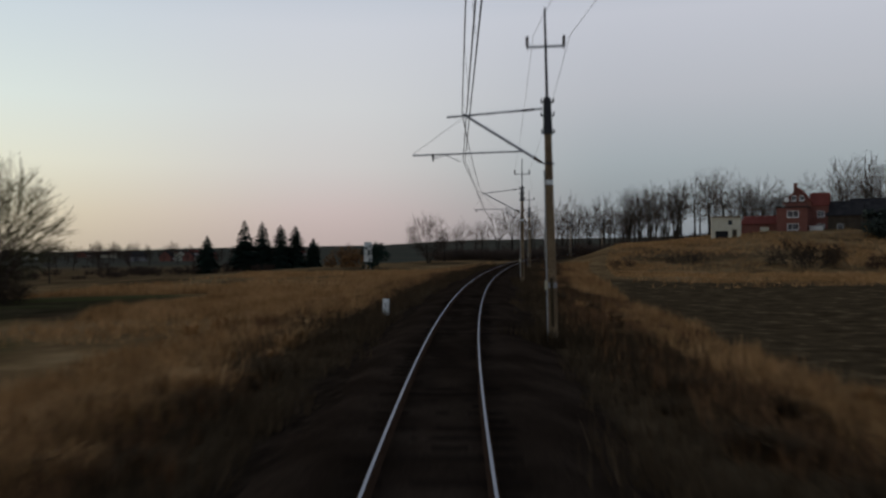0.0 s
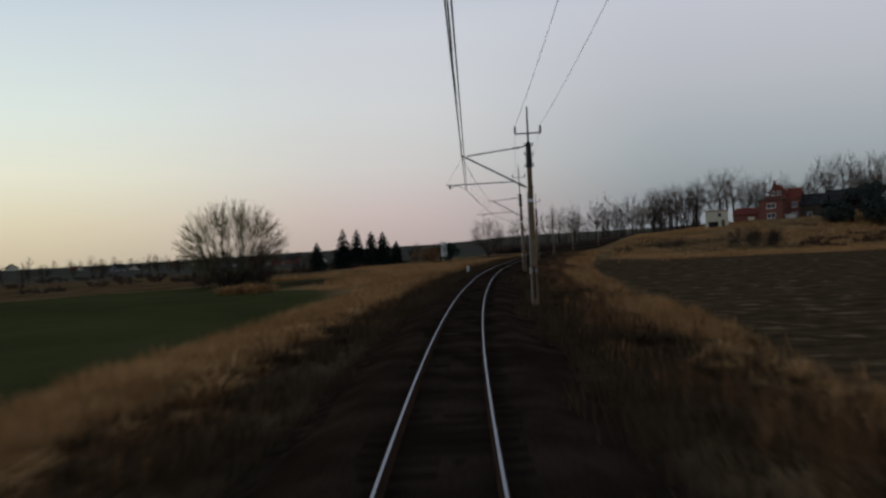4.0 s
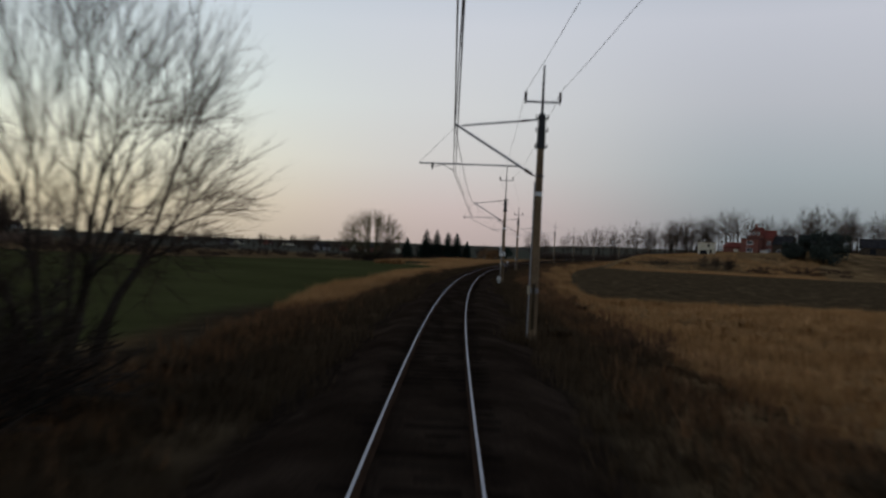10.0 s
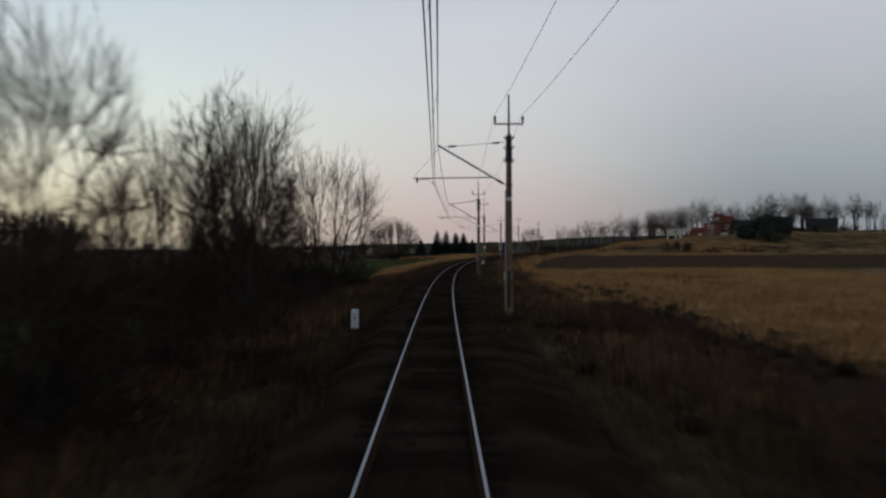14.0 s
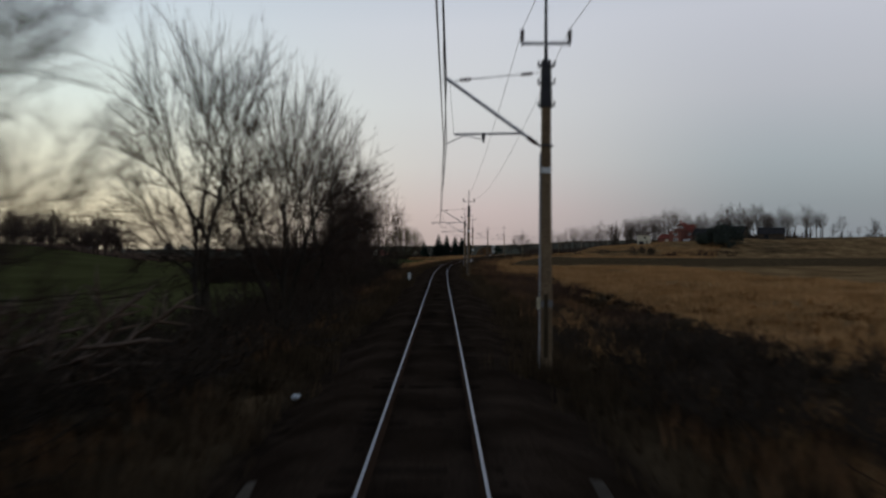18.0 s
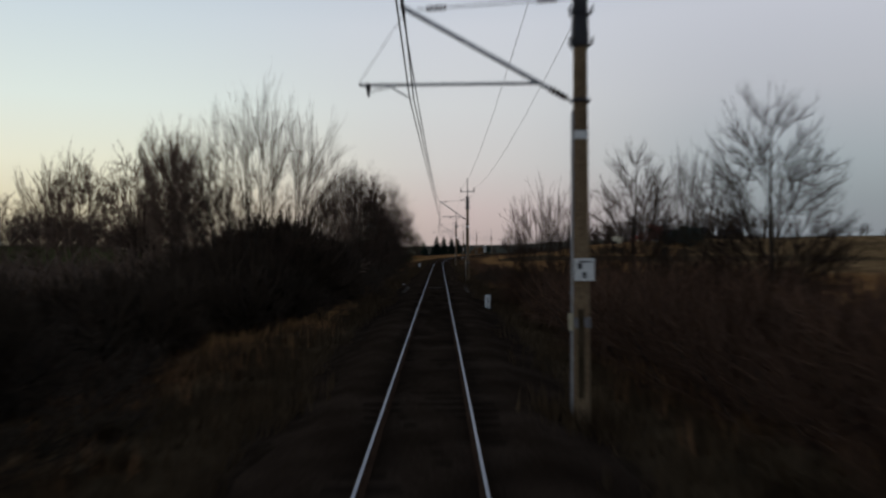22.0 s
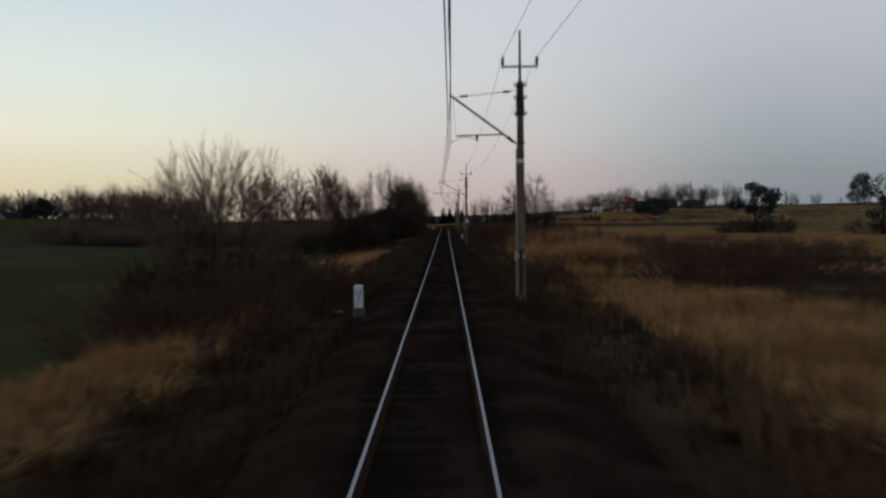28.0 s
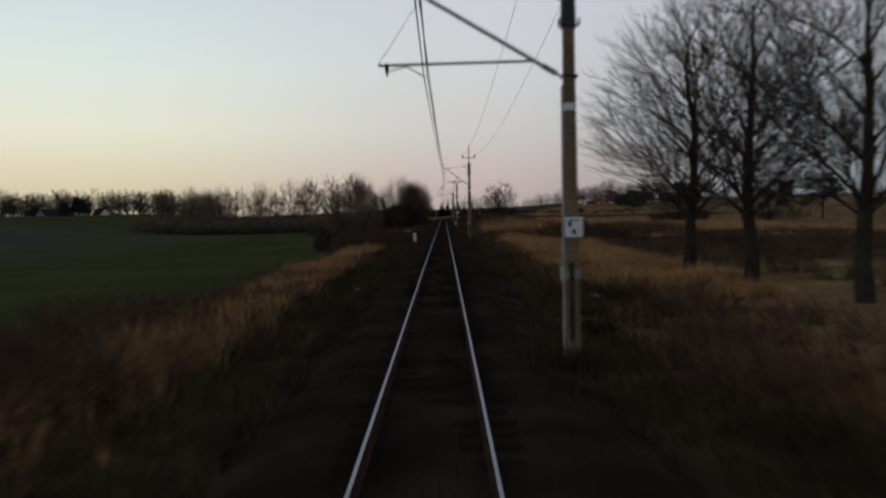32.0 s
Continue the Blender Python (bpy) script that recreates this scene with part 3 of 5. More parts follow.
    tie0, tie1 = Vector(on(0.94)) + Vector((0, 0, 0.1)), (-0.15, 0, 7.24 if rod else 7.36)
    if pull == 2:
        tie0, tie1 = Vector((tip[0] - 0.64, 0, tip[1] - 0.02)), (-0.15, 0, 7.2)
    a, b = Vector(tie0), Vector(tie1)
    part("tie", Geo().tube([a, b], 0.014 if rod else 0.036, 6), M["steel"], pole, "thin tie rod" if rod else "tie tube from the mast to the arm")
    g = Geo().tube([a + (b - a) * (0.78 + 0.016 * k) for k in range(9)], [0.03 if k % 2 else 0.05 for k in range(9)], 8)
    part("tie_insulator", g, M["porcelain"], pole, "ribbed insulator in the tie")
    if rod:
        part("tie_insulator", Geo().tube([a + (b - a) * (0.06 + 0.016 * k) for k in range(9)], [0.03 if k % 2 else 0.05 for k in range(9)], 8), M["porcelain"], pole, "ribbed insulator in the tie")
    t0 = 0.26 if pull == 2 else 0.19
    p0 = Vector(on(t0))
    out, wire = (drop - (0.67 if pull == 2 else 0.45 if pull == 1.5 else 0.17), drop + (0.9 if pull == 2 else 0.78)) if pull else (drop - 0.75, drop - 0.97)
    part("registration_arm", Geo().tube([p0, (out, 0, p0.z - 0.03)], 0.03, 6), M["steel"], pole, "horizontal registration arm")
    part("drop_bracket", Geo().tube([(drop, 0, p0.z), (drop, 0, p0.z - 0.24)], [0.055, 0.02], 6), M["dark_steel"], pole, "small drop bracket")
    part("steady_arm", Geo().tube([(drop, 0, p0.z - 0.16), ((drop + wire) / 2, 0, p0.z - 0.06), (wire, 0, p0.z - 0.28)], 0.014, 5), M["steel"], pole, "thin curved steady arm")
    part("stay_wire", Geo().tube([(out, 0, p0.z), (tip[0], 0, tip[1] + 0.02)], 0.006, 4), M["wire"], pole)
    if plate:
        part("number_plate", Geo().box((0.03, -0.19, 2.36), (0.36, 0.012, 0.4)), M["white"], pole, "white plate with two worn black marks")
        for x, z, w, h in ((-0.05, 2.42, 0.07, 0.1), (0.07, 2.5, 0.15, 0.025), (-0.03, 2.5, 0.05, 0.03), (0.03, 2.26, 0.06, 0.11)):
            part("plate_mark", Geo().box((x, -0.198, z), (w, 0.004, h)), M["black"], pole)
    TIP[s] = (l + (tip[0] * 1.03 if pull < 2 else tip[0] - 0.29), tip[1] + 0.03, l + wire, p0.z - 0.29)
    return pole

for row in POLES:
    catenary_pole(*row)

def line_wires():
    names = ["messenger_wire", "contact_wire", "contact_wire", "feeder_wire", "feeder_wire"]
    ps = sorted(TIP)
    line = tagged(empty("overhead_wires"), "dull copper contact wires, messenger and feeder wires over the track", "overhead wires")
    for a, b in zip(ps, ps[1:]):
        A, B = TIP[a], TIP[b]
        g = [Geo() for _ in range(5)]
        lp, ex = {r[0]: r[1] for r in POLES}, {r[0]: r[7] for r in POLES}
        n = 9
        mess, cont = [], []
        for k in range(n):
            w = k / (n - 1)
            # between masts a wire is straight, the line is not
            sag = 4 * w * (1 - w)
            def chord(la, za, lb, zb, dip):
                p = at(a, la, za).lerp(at(b, lb, zb), w)
                p.z -= dip * sag
                return p
            span = (b - a) / 65.0
            mess.append(chord(A[0], A[1], B[0], B[1], 0.95 * span * span))
            cont.append(chord(A[2], A[3], B[2], B[3], 0.03))
        g[0].tube(mess, 0.014, 5)
        for i, off in ((1, -0.035), (2, 0.035)):
            g[i].tube([p + Vector((off, 0, 0)) for p in cont], 0.011, 4)
        for k in range(1, n - 1):
            part("dropper", Geo().tube([mess[k], cont[k]], 0.004, 3), M["wire"], line)
        for i, x in ((3, -0.6), (4, 0.6)):
            g[i].tube([at(a, lp[a] + x, 8.34 + ex[a]).lerp(at(b, lp[b] + x, 8.34 + ex[b]), k / 8) - Vector((0, 0, 1.0 * 4 * k / 8 * (1 - k / 8) * ((b - a) / 65.0) ** 2)) for k in range(9)], 0.0075, 6)
        for name, geo in zip(names, g):
            part(name, geo, M["alu_wire"] if name == "feeder_wire" else M["wire"], line, "pale aluminium feeder wire" if name == "feeder_wire" else "")

line_wires()

# ---- hectometre stones ----
def distance_stone(s, l, marks, up=0.0):
    m = Matrix.Translation(at(s, l, -0.62 + up)) @ pose(0, 0, 0, 0, random.uniform(-3, 3), face_of(s) + random.uniform(-6, 6))
    stone = tagged(empty("distance_stone", m), "white-painted concrete distance stone with worn numerals beside the track", "distance stone", "distance stones")
    g = Geo().box((0, 0, 0.42), (0.3, 0.16, 0.82), bevel=0.035)
    part("block", g, M["white"], stone, "chipped white-painted block")
    part("plinth", Geo().box((0, 0, 0.0 - up / 2), (0.4, 0.26, 0.14 + up), bevel=0.03), M["dirty_concrete"], stone, "soil-stained foot")
    # numerals worn past reading
    for x, z, w, h, tilt in marks:
        part("worn_numeral", Geo().box((0, 0, 0), (w, 0.004, h)), M["worn_black"], stone, place=pose(x, -0.0825, z, 0, tilt, 0))
    return stone

PATCH = ((-0.04, 0.62, 0.1, 0.03, 8), (0.05, 0.62, 0.08, 0.03, -20), (0.01, 0.5, 0.09, 0.07, 30), (0.02, 0.34, 0.05, 0.07, 10))
SLANT = ((0.03, 0.45, 0.035, 0.4, 16), (-0.05, 0.57, 0.1, 0.03, -8))
BLOT = ((-0.03, 0.63, 0.07, 0.06, 20), (0.07, 0.68, 0.08, 0.025, -10), (0.02, 0.5, 0.09, 0.1, -25), (0.0, 0.38, 0.06, 0.05, 15))
for s_, l_, marks_ in ((-38.2, -3.77, PATCH), (62.2, 2.73, BLOT), (161.0, -3.32, PATCH), (260.4, 2.81, BLOT), (358.8, -2.68, SLANT)):
    distance_stone(s_, l_, marks_, 0.38 if s_ > 300 else 0.0)

# ---- small bridge: concrete kerbs beside the ballast ----
def bridge_kerbs():
    br = tagged(empty("small_bridge"), "low pale concrete kerbs of a small rail bridge", "bridge", kind="structure")
    rng = random.Random(4)
    for side in (-1, 1):
        for i in range(8):
            s = 238.8 + i * 1.22
            g = Geo().box((0, 0, 0), (0.34 + rng.uniform(-0.05, 0.05), 1.2 + rng.uniform(-0.16, 0.02), 0.5), bevel=0.06)
            part("kerb_stone", g, M["kerb"], br, place=Matrix.Translation(at(s, side * 2.2 + rng.uniform(-0.06, 0.06), -0.53 + rng.uniform(-0.06, 0.04))) @ pose(0, 0, 0, rng.uniform(-2, 2), rng.uniform(-4, 4), face_of(s) + rng.uniform(-3, 3)))
    for y_, w in ((243.9, 0.16), (244.75, 0.3)):
        part("deck_edge", Geo().box((0, 0, 0), (1.2, w, 0.1), bevel=0.02), M["kerb"], br, place=Matrix.Translation(at(y_, 0, -0.2)))

bridge_kerbs()

# ---- bare trees ----
WIG = (0.07, 0.11, 0.14, 0.17, 0.2)

def branch(g, rng, p, d, length, r, level, top, spread, up, nseg, kids, tw, start, thinnest):
    """Grows one limb and its branches; limbs go into g, thin twigs into tw."""
    if level >= top:
        e = (d + Vector((0, 0, up))).normalized() * length
        tw.spike(p, p + e, r)
        return
    pts, rad, dirs = [p.copy()], [r], [d.copy()]
    wig = WIG[min(level, 4)] * 0.65
    for i in range(nseg):
        d = (d + Vector((rng.gauss(0, wig), rng.gauss(0, wig), rng.gauss(0, wig) + up))).normalized()
        p = p + d * (length / nseg)
        pts.append(p.copy()); rad.append(max(thinnest, r * (1 - 0.72 * (i + 1) / nseg))); dirs.append(d.copy())
    thin = level == top - 1
    (tw if thin else g).tube(pts, rad, 3 if thin else (7 if r > 0.1 else 4), caps=False)
    n = kids[min(level, len(kids) - 1)]
    turn = rng.uniform(0, 6.28)
    for k in range(n):
        lo = 0.2 if level else start
        w = 1.0 if k == 0 else lo + (1 - lo) * (k - 0.5 + rng.uniform(-0.4, 0.4)) / max(1, n - 1)
        w = min(1.0, max(lo, w))
        x = w * nseg
        i = min(int(x), nseg - 1)
        q = pts[i].lerp(pts[i + 1], min(1.0, x - i))
        dd = dirs[i + 1]
        a1 = dd.orthogonal().normalized()
        a2 = dd.cross(a1)
        turn += 2.4 + rng.uniform(-0.5, 0.5)
        axis = a1 * math.cos(turn) + a2 * math.sin(turn)
        ang = rng.uniform(0.5, 1.0) * spread * (0.35 if k == 0 else 1.0)
        nd = (dd * math.cos(ang) + axis * math.sin(ang)).normalized()
        # lower limbs are longer than those near the tip
        ln = length * rng.uniform(0.42, 0.6) * (1.15 - 0.45 * w)
        branch(g, rng, q, nd, ln, max(thinnest, rad[i] * rng.uniform(0.5, 0.72)), level + 1, top, spread, up, max(3, nseg - 2) if level + 1 < top - 1 else 2, kids, tw, start, thinnest)

TREES = {}

def tree_kind(key, seed, height, stems=1, spread=1.0, up=0.06, top=4, kids=(7, 6, 5, 4), trunk=0.24, lean=0.1, share=0.55, twig="twig", label="", category="tree", name="bare_tree", base_spread=0.15, thinnest=0.012, start=0.3):
    rng = random.Random(seed)
    g, tw = Geo(), Geo()
    for k in range(stems):
        a = 2 * math.pi * k / stems + rng.uniform(-0.5, 0.5)
        tilt = lean * rng.uniform(0.6, 1.4) if stems > 1 else rng.uniform(0, 0.06)
        d = Vector((math.sin(tilt) * math.cos(a), math.sin(tilt) * math.sin(a), math.cos(tilt)))
        off = base_spread * (stems > 1)
        p = Vector((off * math.cos(a), off * math.sin(a), -0.3))
        branch(g, rng, p, d, height * share * rng.uniform(0.85, 1.1), trunk * (1.0 if stems == 1 else rng.uniform(0.5, 0.85)), 0, top, spread, up, 6, kids, tw, start, thinnest)
    zmax = max(v.z for v in tw.v)
    k = height / zmax
    for geo in (g, tw):
        geo.v = [Vector((v.x * k, v.y * k, v.z * k)) for v in geo.v]
    TREES[key] = (g.mesh("trunk", [M["bark"]], True), tw.mesh("crown", [M[twig]]), label, category, name)

def plant(key, x, y, scale=1.0, turn=None, label="", group="", dz=-0.1, wide=1.0):
    tr, cr, lab, cat, name = TREES[key]
    turn = random.uniform(0, 360) if turn is None else turn
    ob = empty(name, Matrix.Translation(ground_at(x, y, dz)) @ pose(0, 0, 0, 0, 0, turn) @ Matrix.Diagonal((scale * wide, scale * wide, scale, 1)))
    tagged(ob, label or lab, cat, group)
    if cat == "shrub":
        tagged(part("stem_clump", tr, None, ob), kind="stuff")
        tagged(part("twig_clump", cr, None, ob), kind="stuff")
    else:
        part("trunk", tr, None, ob)
        part("crown", cr, None, ob)
    return ob

def fan_kind(key, seed, height, width, stems=1, tips=420, bole=0.16, low=0.2, trunk=0.27, twig="twig", wood="bark", label="", category="tree", name="bare_tree", spikes=9, thin=0.0082, base=0.4, lobes=0.14, shy=0.55, reach=0.055, limbs=0, fork=(0.17, 0.3), belly=0.45, fine=0.56):
    """A tree whose limbs part again and again towards the shell of a rounded crown, with fine twigs at the ends."""
    rng = np.random.default_rng(seed)
    g, tw = Geo(), Geo()
    d = rng.normal(size=(tips, 3)); d /= np.linalg.norm(d, axis=1)[:, None]
    a = np.arctan2(d[:, 1], d[:, 0])
    rr = rng.uniform(shy ** 2.2, 1, tips) ** (1 / 2.2)
    ph = rng.uniform(0, 6.28, 4)
    rr = rr * (1 + lobes * np.sin(2 * a + ph[0] + 3 * d[:, 2]) + 0.7 * lobes * np.sin(5 * a + ph[1] - 4 * d[:, 2]))
    zl, zm = low * height, height * (low + (1 - low) * belly)
    pts = np.stack([d[:, 0] * rr * width / 2, d[:, 1] * rr * width / 2, zm + d[:, 2] * rr * np.where(d[:, 2] > 0, height - zm, zm - zl)], -1)
    k = trunk / tips ** fine
    hub = np.array([0, 0, 0.3 * zl + 0.2 * height])
    def unit(v):
        return v / (math.sqrt(v[0] * v[0] + v[1] * v[1] + v[2] * v[2]) + 1e-6)
    def radius(n):
        return max(thin, k * n ** fine)
    def twigs(p, q, way, count, long):
        for i in range(count):
            e = unit(0.6 * way + 0.5 * unit(p - hub) + rng.normal(0, 0.27, 3) + (0, 0, 0.12)) * height * reach * rng.uniform(0.45, 1.5) * long
            o = p + (q - p) * rng.uniform(0.1, 1.0)
            tw.spike(Vector(o), Vector(o + e), thin * 0.62)
    def grow(p, way, group, r0):
        n = len(group)
        if n == 1:
            tip = group[0]
            v = tip - p
            L = np.linalg.norm(v) + 1e-6
            bend = p + unit(unit(v) + 0.22 * way) * L * 0.5 + rng.normal(0, 0.02, 3) * L
            tw.tube([Vector(p), Vector(bend), Vector(tip)], [r0, thin * 0.9, thin * 0.5], 3, caps=False)
            twigs(p, bend, unit(v), spikes // 2, 1.0)
            twigs(bend, tip, unit(v), spikes - spikes // 2, 0.9)
            return
        v = group.mean(0) - p
        L = np.linalg.norm(v) + 1e-6
        f = rng.uniform(fork[0], fork[1]) if n > 4 else rng.uniform(0.22, 0.45)
        e = unit(0.9 * v / L + 0.12 * way + rng.normal(0, 0.04, 3))
        q = p + e * L * f
        mid = p + unit(way + 1.6 * e) * L * f * 0.5
        rel = group - q
        axis = np.linalg.svd(rel - rel.mean(0), full_matrices=False)[2][0]
        cut = int(np.clip(round(n * rng.uniform(0.3, 0.7)), 1, n - 1))
        order = np.argsort(rel @ axis)
        r1 = radius(max(cut, n - cut))
        (g if n > 5 else tw).tube([Vector(p), Vector(mid), Vector(q)], [r0, (r0 + r1) / 2, r1], 7 if r0 > 0.12 else 5 if n > 30 else 3, caps=False)
        if n < 9:
            twigs(p, q, e, spikes // 2, 1.1)
        grow(q, e, group[order[:cut]], radius(cut))
        grow(q, e, group[order[cut:]], radius(n - cut))
    up = np.array([0, 0, 1.0])
    if limbs:
        # one leader up through the crown, limbs rising off it all round
        line = np.stack([np.cumsum(rng.normal(0, 0.008, 9)) * height, np.cumsum(rng.normal(0, 0.008, 9)) * height, np.linspace(0, 0.82, 9) * height], -1)
        taper = trunk * (1.15 - 1.02 * np.linspace(0, 1, 9) ** 0.8)
        g.tube([Vector(line[0] - up * 0.4)] + [Vector(q) for q in line], [trunk * 1.4] + list(np.maximum(taper, thin * 2)), 9, caps=False)
        i = np.arange(limbs)
        zz = zl + (height - zl) * (i + 0.5) / limbs
        rho = width * 0.3 * np.sqrt(np.clip(1 - ((zz - zm) / (height - zl) * 1.6) ** 2, 0.05, 1))
        goal = np.stack([np.cos(i * 2.4) * rho, np.sin(i * 2.4) * rho, zz], -1)
        near = np.argmin(((pts[:, None] - goal[None]) ** 2).sum(-1), 1)
        for j in range(limbs):
            group = pts[near == j]
            if len(group) == 0:
                continue
            c = group.mean(0)
            z = np.clip(c[2] - 1.05 * math.hypot(c[0], c[1]), bole * height, 0.8 * height)
            o = np.array([np.interp(z, line[:, 2], line[:, m]) for m in range(3)])
            r0 = min(radius(len(group)) * 1.1, 0.75 * float(np.interp(z, line[:, 2], taper)))
            grow(o, unit(unit(c - o) + 0.25 * up), group, max(thin, r0))
    elif stems == 1:
        top = np.array([rng.normal(0, 0.02) * height, rng.normal(0, 0.02) * height, bole * height])
        g.tube([(0, 0, -0.4), (0, 0, 0.15), Vector(top * 0.5), Vector(top)], [trunk * 1.35, trunk * 1.12, trunk, trunk * 0.92], 9, caps=False)
        grow(top, up, pts, trunk * 0.92)
    else:
        order = np.argsort(np.arctan2(pts[:, 1], pts[:, 0]))
        inner = np.hypot(pts[order, 0], pts[order, 1]) < 0.19 * width * (pts[order, 2] / height + 0.3)
        groups = np.array_split(order[~inner], max(2, stems - stems // 4)) + (np.array_split(order[inner], stems // 4) if stems > 3 else [order[inner]])
        for group in groups:
            if len(group) == 0:
                continue
            c = pts[group].mean(0)
            o = np.array([c[0], c[1], 0]) / (np.hypot(c[0], c[1]) + 1e-6) * base * rng.uniform(0.4, 1.1)
            r0 = radius(len(group)) * 1.15
            q = o + np.array([c[0] * 0.1, c[1] * 0.1, bole * height * rng.uniform(0.6, 1.2)])
            g.tube([Vector(o - up * 0.4), Vector(o), Vector(q)], [r0 * 1.3, r0 * 1.15, r0], 6, caps=False)
            grow(q, unit(q - o + up * 0.3), pts[group], r0)
    TREES[key] = (g.mesh("trunk", [M[wood]], True), tw.mesh("crown", [M[twig]]), label, category, name)

OAK = "large bare oak with a dark ridged trunk in dry grass"
fan_kind("oak_a", 11, 16.8, 13.0, 1, 1500, 0.2, 0.18, 0.36, label=OAK, name="oak_tree", lobes=0.08, shy=0.35, limbs=22, fine=0.5, thin=0.0095, spikes=7)
fan_kind("oak_b", 12, 16.8, 13.5, 1, 1500, 0.2, 0.2, 0.36, label=OAK, name="oak_tree", lobes=0.08, shy=0.35, limbs=21, fine=0.5, thin=0.0095, spikes=7)
fan_kind("multi", 21, 17, 16.5, 8, 1700, 0.1, 0.1, 0.5, label="bare many-stemmed tree on the embankment edge", base=1.3, lobes=0.1)
fan_kind("pale_multi", 23, 16.5, 18, 9, 1500, 0.08, 0.06, 0.36, "row_twig", thin=0.015, spikes=9, lobes=0.06, label="bare bushy tree with a fine pale crown on the bank edge", base=0.8)
fan_kind("tall_a", 31, 15, 7.5, 1, 900, 0.14, 0.14, 0.22, label="bare slender tree beside the track", limbs=14)
fan_kind("tall_b", 32, 15, 9.0, 2, 900, 0.12, 0.14, 0.27, label="bare forked tree beside the track", base=0.3)
fan_kind("tall_c", 33, 14, 8.5, 5, 850, 0.12, 0.1, 0.28, label="bare clump of slender stems beside the track", base=0.6)
fan_kind("broad", 36, 13, 12, 3, 1200, 0.12, 0.12, 0.34, label="bare spreading tree on the embankment edge", base=0.4, lobes=0.1)
fan_kind("fork", 41, 13, 8.5, 2, 1000, 0.12, 0.14, 0.24, label="bare young tree with a spreading crown", base=0.25)
fan_kind("young", 44, 11, 8.2, 1, 1000, 0.16, 0.12, 0.18, label="bare young tree with an upright trunk and rounded crown", thin=0.0115, spikes=7, limbs=26, belly=0.34, shy=0.45, lobes=0.06)
fan_kind("vase", 42, 11, 9.0, 11, 900, 0.05, 0.08, 0.26, label="bare vase-shaped tree of many stems", base=0.5, shy=0.5, thin=0.013, spikes=8)
WOODS = "bare tall tree in the wood on the hill"
fan_kind("wood_a", 51, 17, 7.4, 1, 270, 0.34, 0.36, 0.27, label=WOODS, thin=0.0175, twig="wood_twig", lobes=0.16, reach=0.04, spikes=5, limbs=11)
fan_kind("wood_b", 52, 17, 8.6, 1, 290, 0.3, 0.33, 0.29, label=WOODS, thin=0.0175, twig="wood_twig", lobes=0.18, reach=0.04, spikes=5)
fan_kind("wood_c", 53, 16, 7.6, 2, 270, 0.3, 0.32, 0.25, label="bare forked tree in the wood on the hill", thin=0.0175, twig="wood_twig", lobes=0.16, reach=0.04, spikes=5)
ROW = "bare tree in a row beyond the green field"
fan_kind("row_a", 54, 15, 7.0, 1, 240, 0.2, 0.22, 0.15, "row_twig", "row_twig", ROW, thin=0.021, reach=0.05, limbs=11)
fan_kind("row_b", 55, 15, 8.0, 3, 250, 0.16, 0.2, 0.16, "row_twig", "row_twig", ROW, thin=0.021, reach=0.05)
fan_kind("poplar", 57, 15.5, 5.6, 3, 300, 0.15, 0.25, 0.2, "row_twig", "row_twig", "tall narrow bare tree above the thicket", thin=0.017, belly=0.6)
fan_kind("willow", 61, 14.0, 18.0, 16, 3000, 0.04, 0.02, 0.55, "willow_twig", label="broad domed willow with yellowish bare twigs", name="willow_tree", base=1.3, lobes=0.03, shy=0.5, reach=0.034, thin=0.0145)
tree_kind("shrub_a", 71, 4.5, 17, 0.95, 0.03, 3, (7, 5, 5), 0.05, 0.7, 0.6, "thorn_twig", "dense dark leafless thicket shrub beside the track", "shrub", "shrub", 1.0, thinnest=0.014)
tree_kind("shrub_b", 72, 4.0, 16, 1.05, 0.02, 3, (7, 5, 5), 0.05, 0.85, 0.6, "thorn_twig", "dense dark leafless thicket shrub beside the track", "shrub", "shrub", 1.1, thinnest=0.014)
tree_kind("shrub_far", 74, 4.2, 14, 1.0, 0.02, 2, (6, 6), 0.07, 0.8, 0.65, "twig", "dark leafless shrub", "shrub", "shrub", 1.1, thinnest=0.045)
tree_kind("tree_far", 76, 14, 1, 0.95, 0.05, 2, (14, 9), 0.3, share=0.85, label="distant bare tree", thinnest=0.07, start=0.25)
fan_kind("thorn", 75, 5.4, 6.8, 12, 950, 0.03, 0.0, 0.3, "thorn_twig", "thorn_twig", "dense dark blackthorn thicket beside the track", "shrub", "thorn_bush", 9, 0.03, 1.2, shy=0.15, reach=0.1)
tree_kind("brush", 73, 2.2, 18, 1.0, 0.03, 2, (8, 8), 0.025, 0.6, 0.6, "red_twig", "reddish-brown bare brush on the bank", "shrub", "brush", 0.5, thinnest=0.007)

# big single trees on the field side
plant("multi", -10.7, -113, 0.86, 40, wide=0.95)
plant("tall_b", -11.6, -140.5, 1.0, 10, wide=0.9)
plant("tall_a", -13.6, -141.5, 1.0, 80)
plant("tall_c", -11, -146, 0.82, 120)
plant("tall_c", -8.6, -157, 0.72, 30)
plant("fork", -9, -166, 0.66, 130)
plant("tall_b", -8.2, -176, 0.66, 60)
plant("tall_a", -9.2, -187, 0.85, 20)
plant("broad", -8.6, -196, 1.02, 200)
plant("broad", -6.9, -212, 0.98, 90, wide=0.8)
plant("tall_b", -8.7, -217.5, 0.9, 30)
plant("fork", -6.5, -239.5, 0.8, 60)
plant("tall_b", -8, -246, 0.62, 200)
plant("multi", -8.8, -262, 0.73, 300, "bare many-stemmed tree above the thicket", wide=0.8)
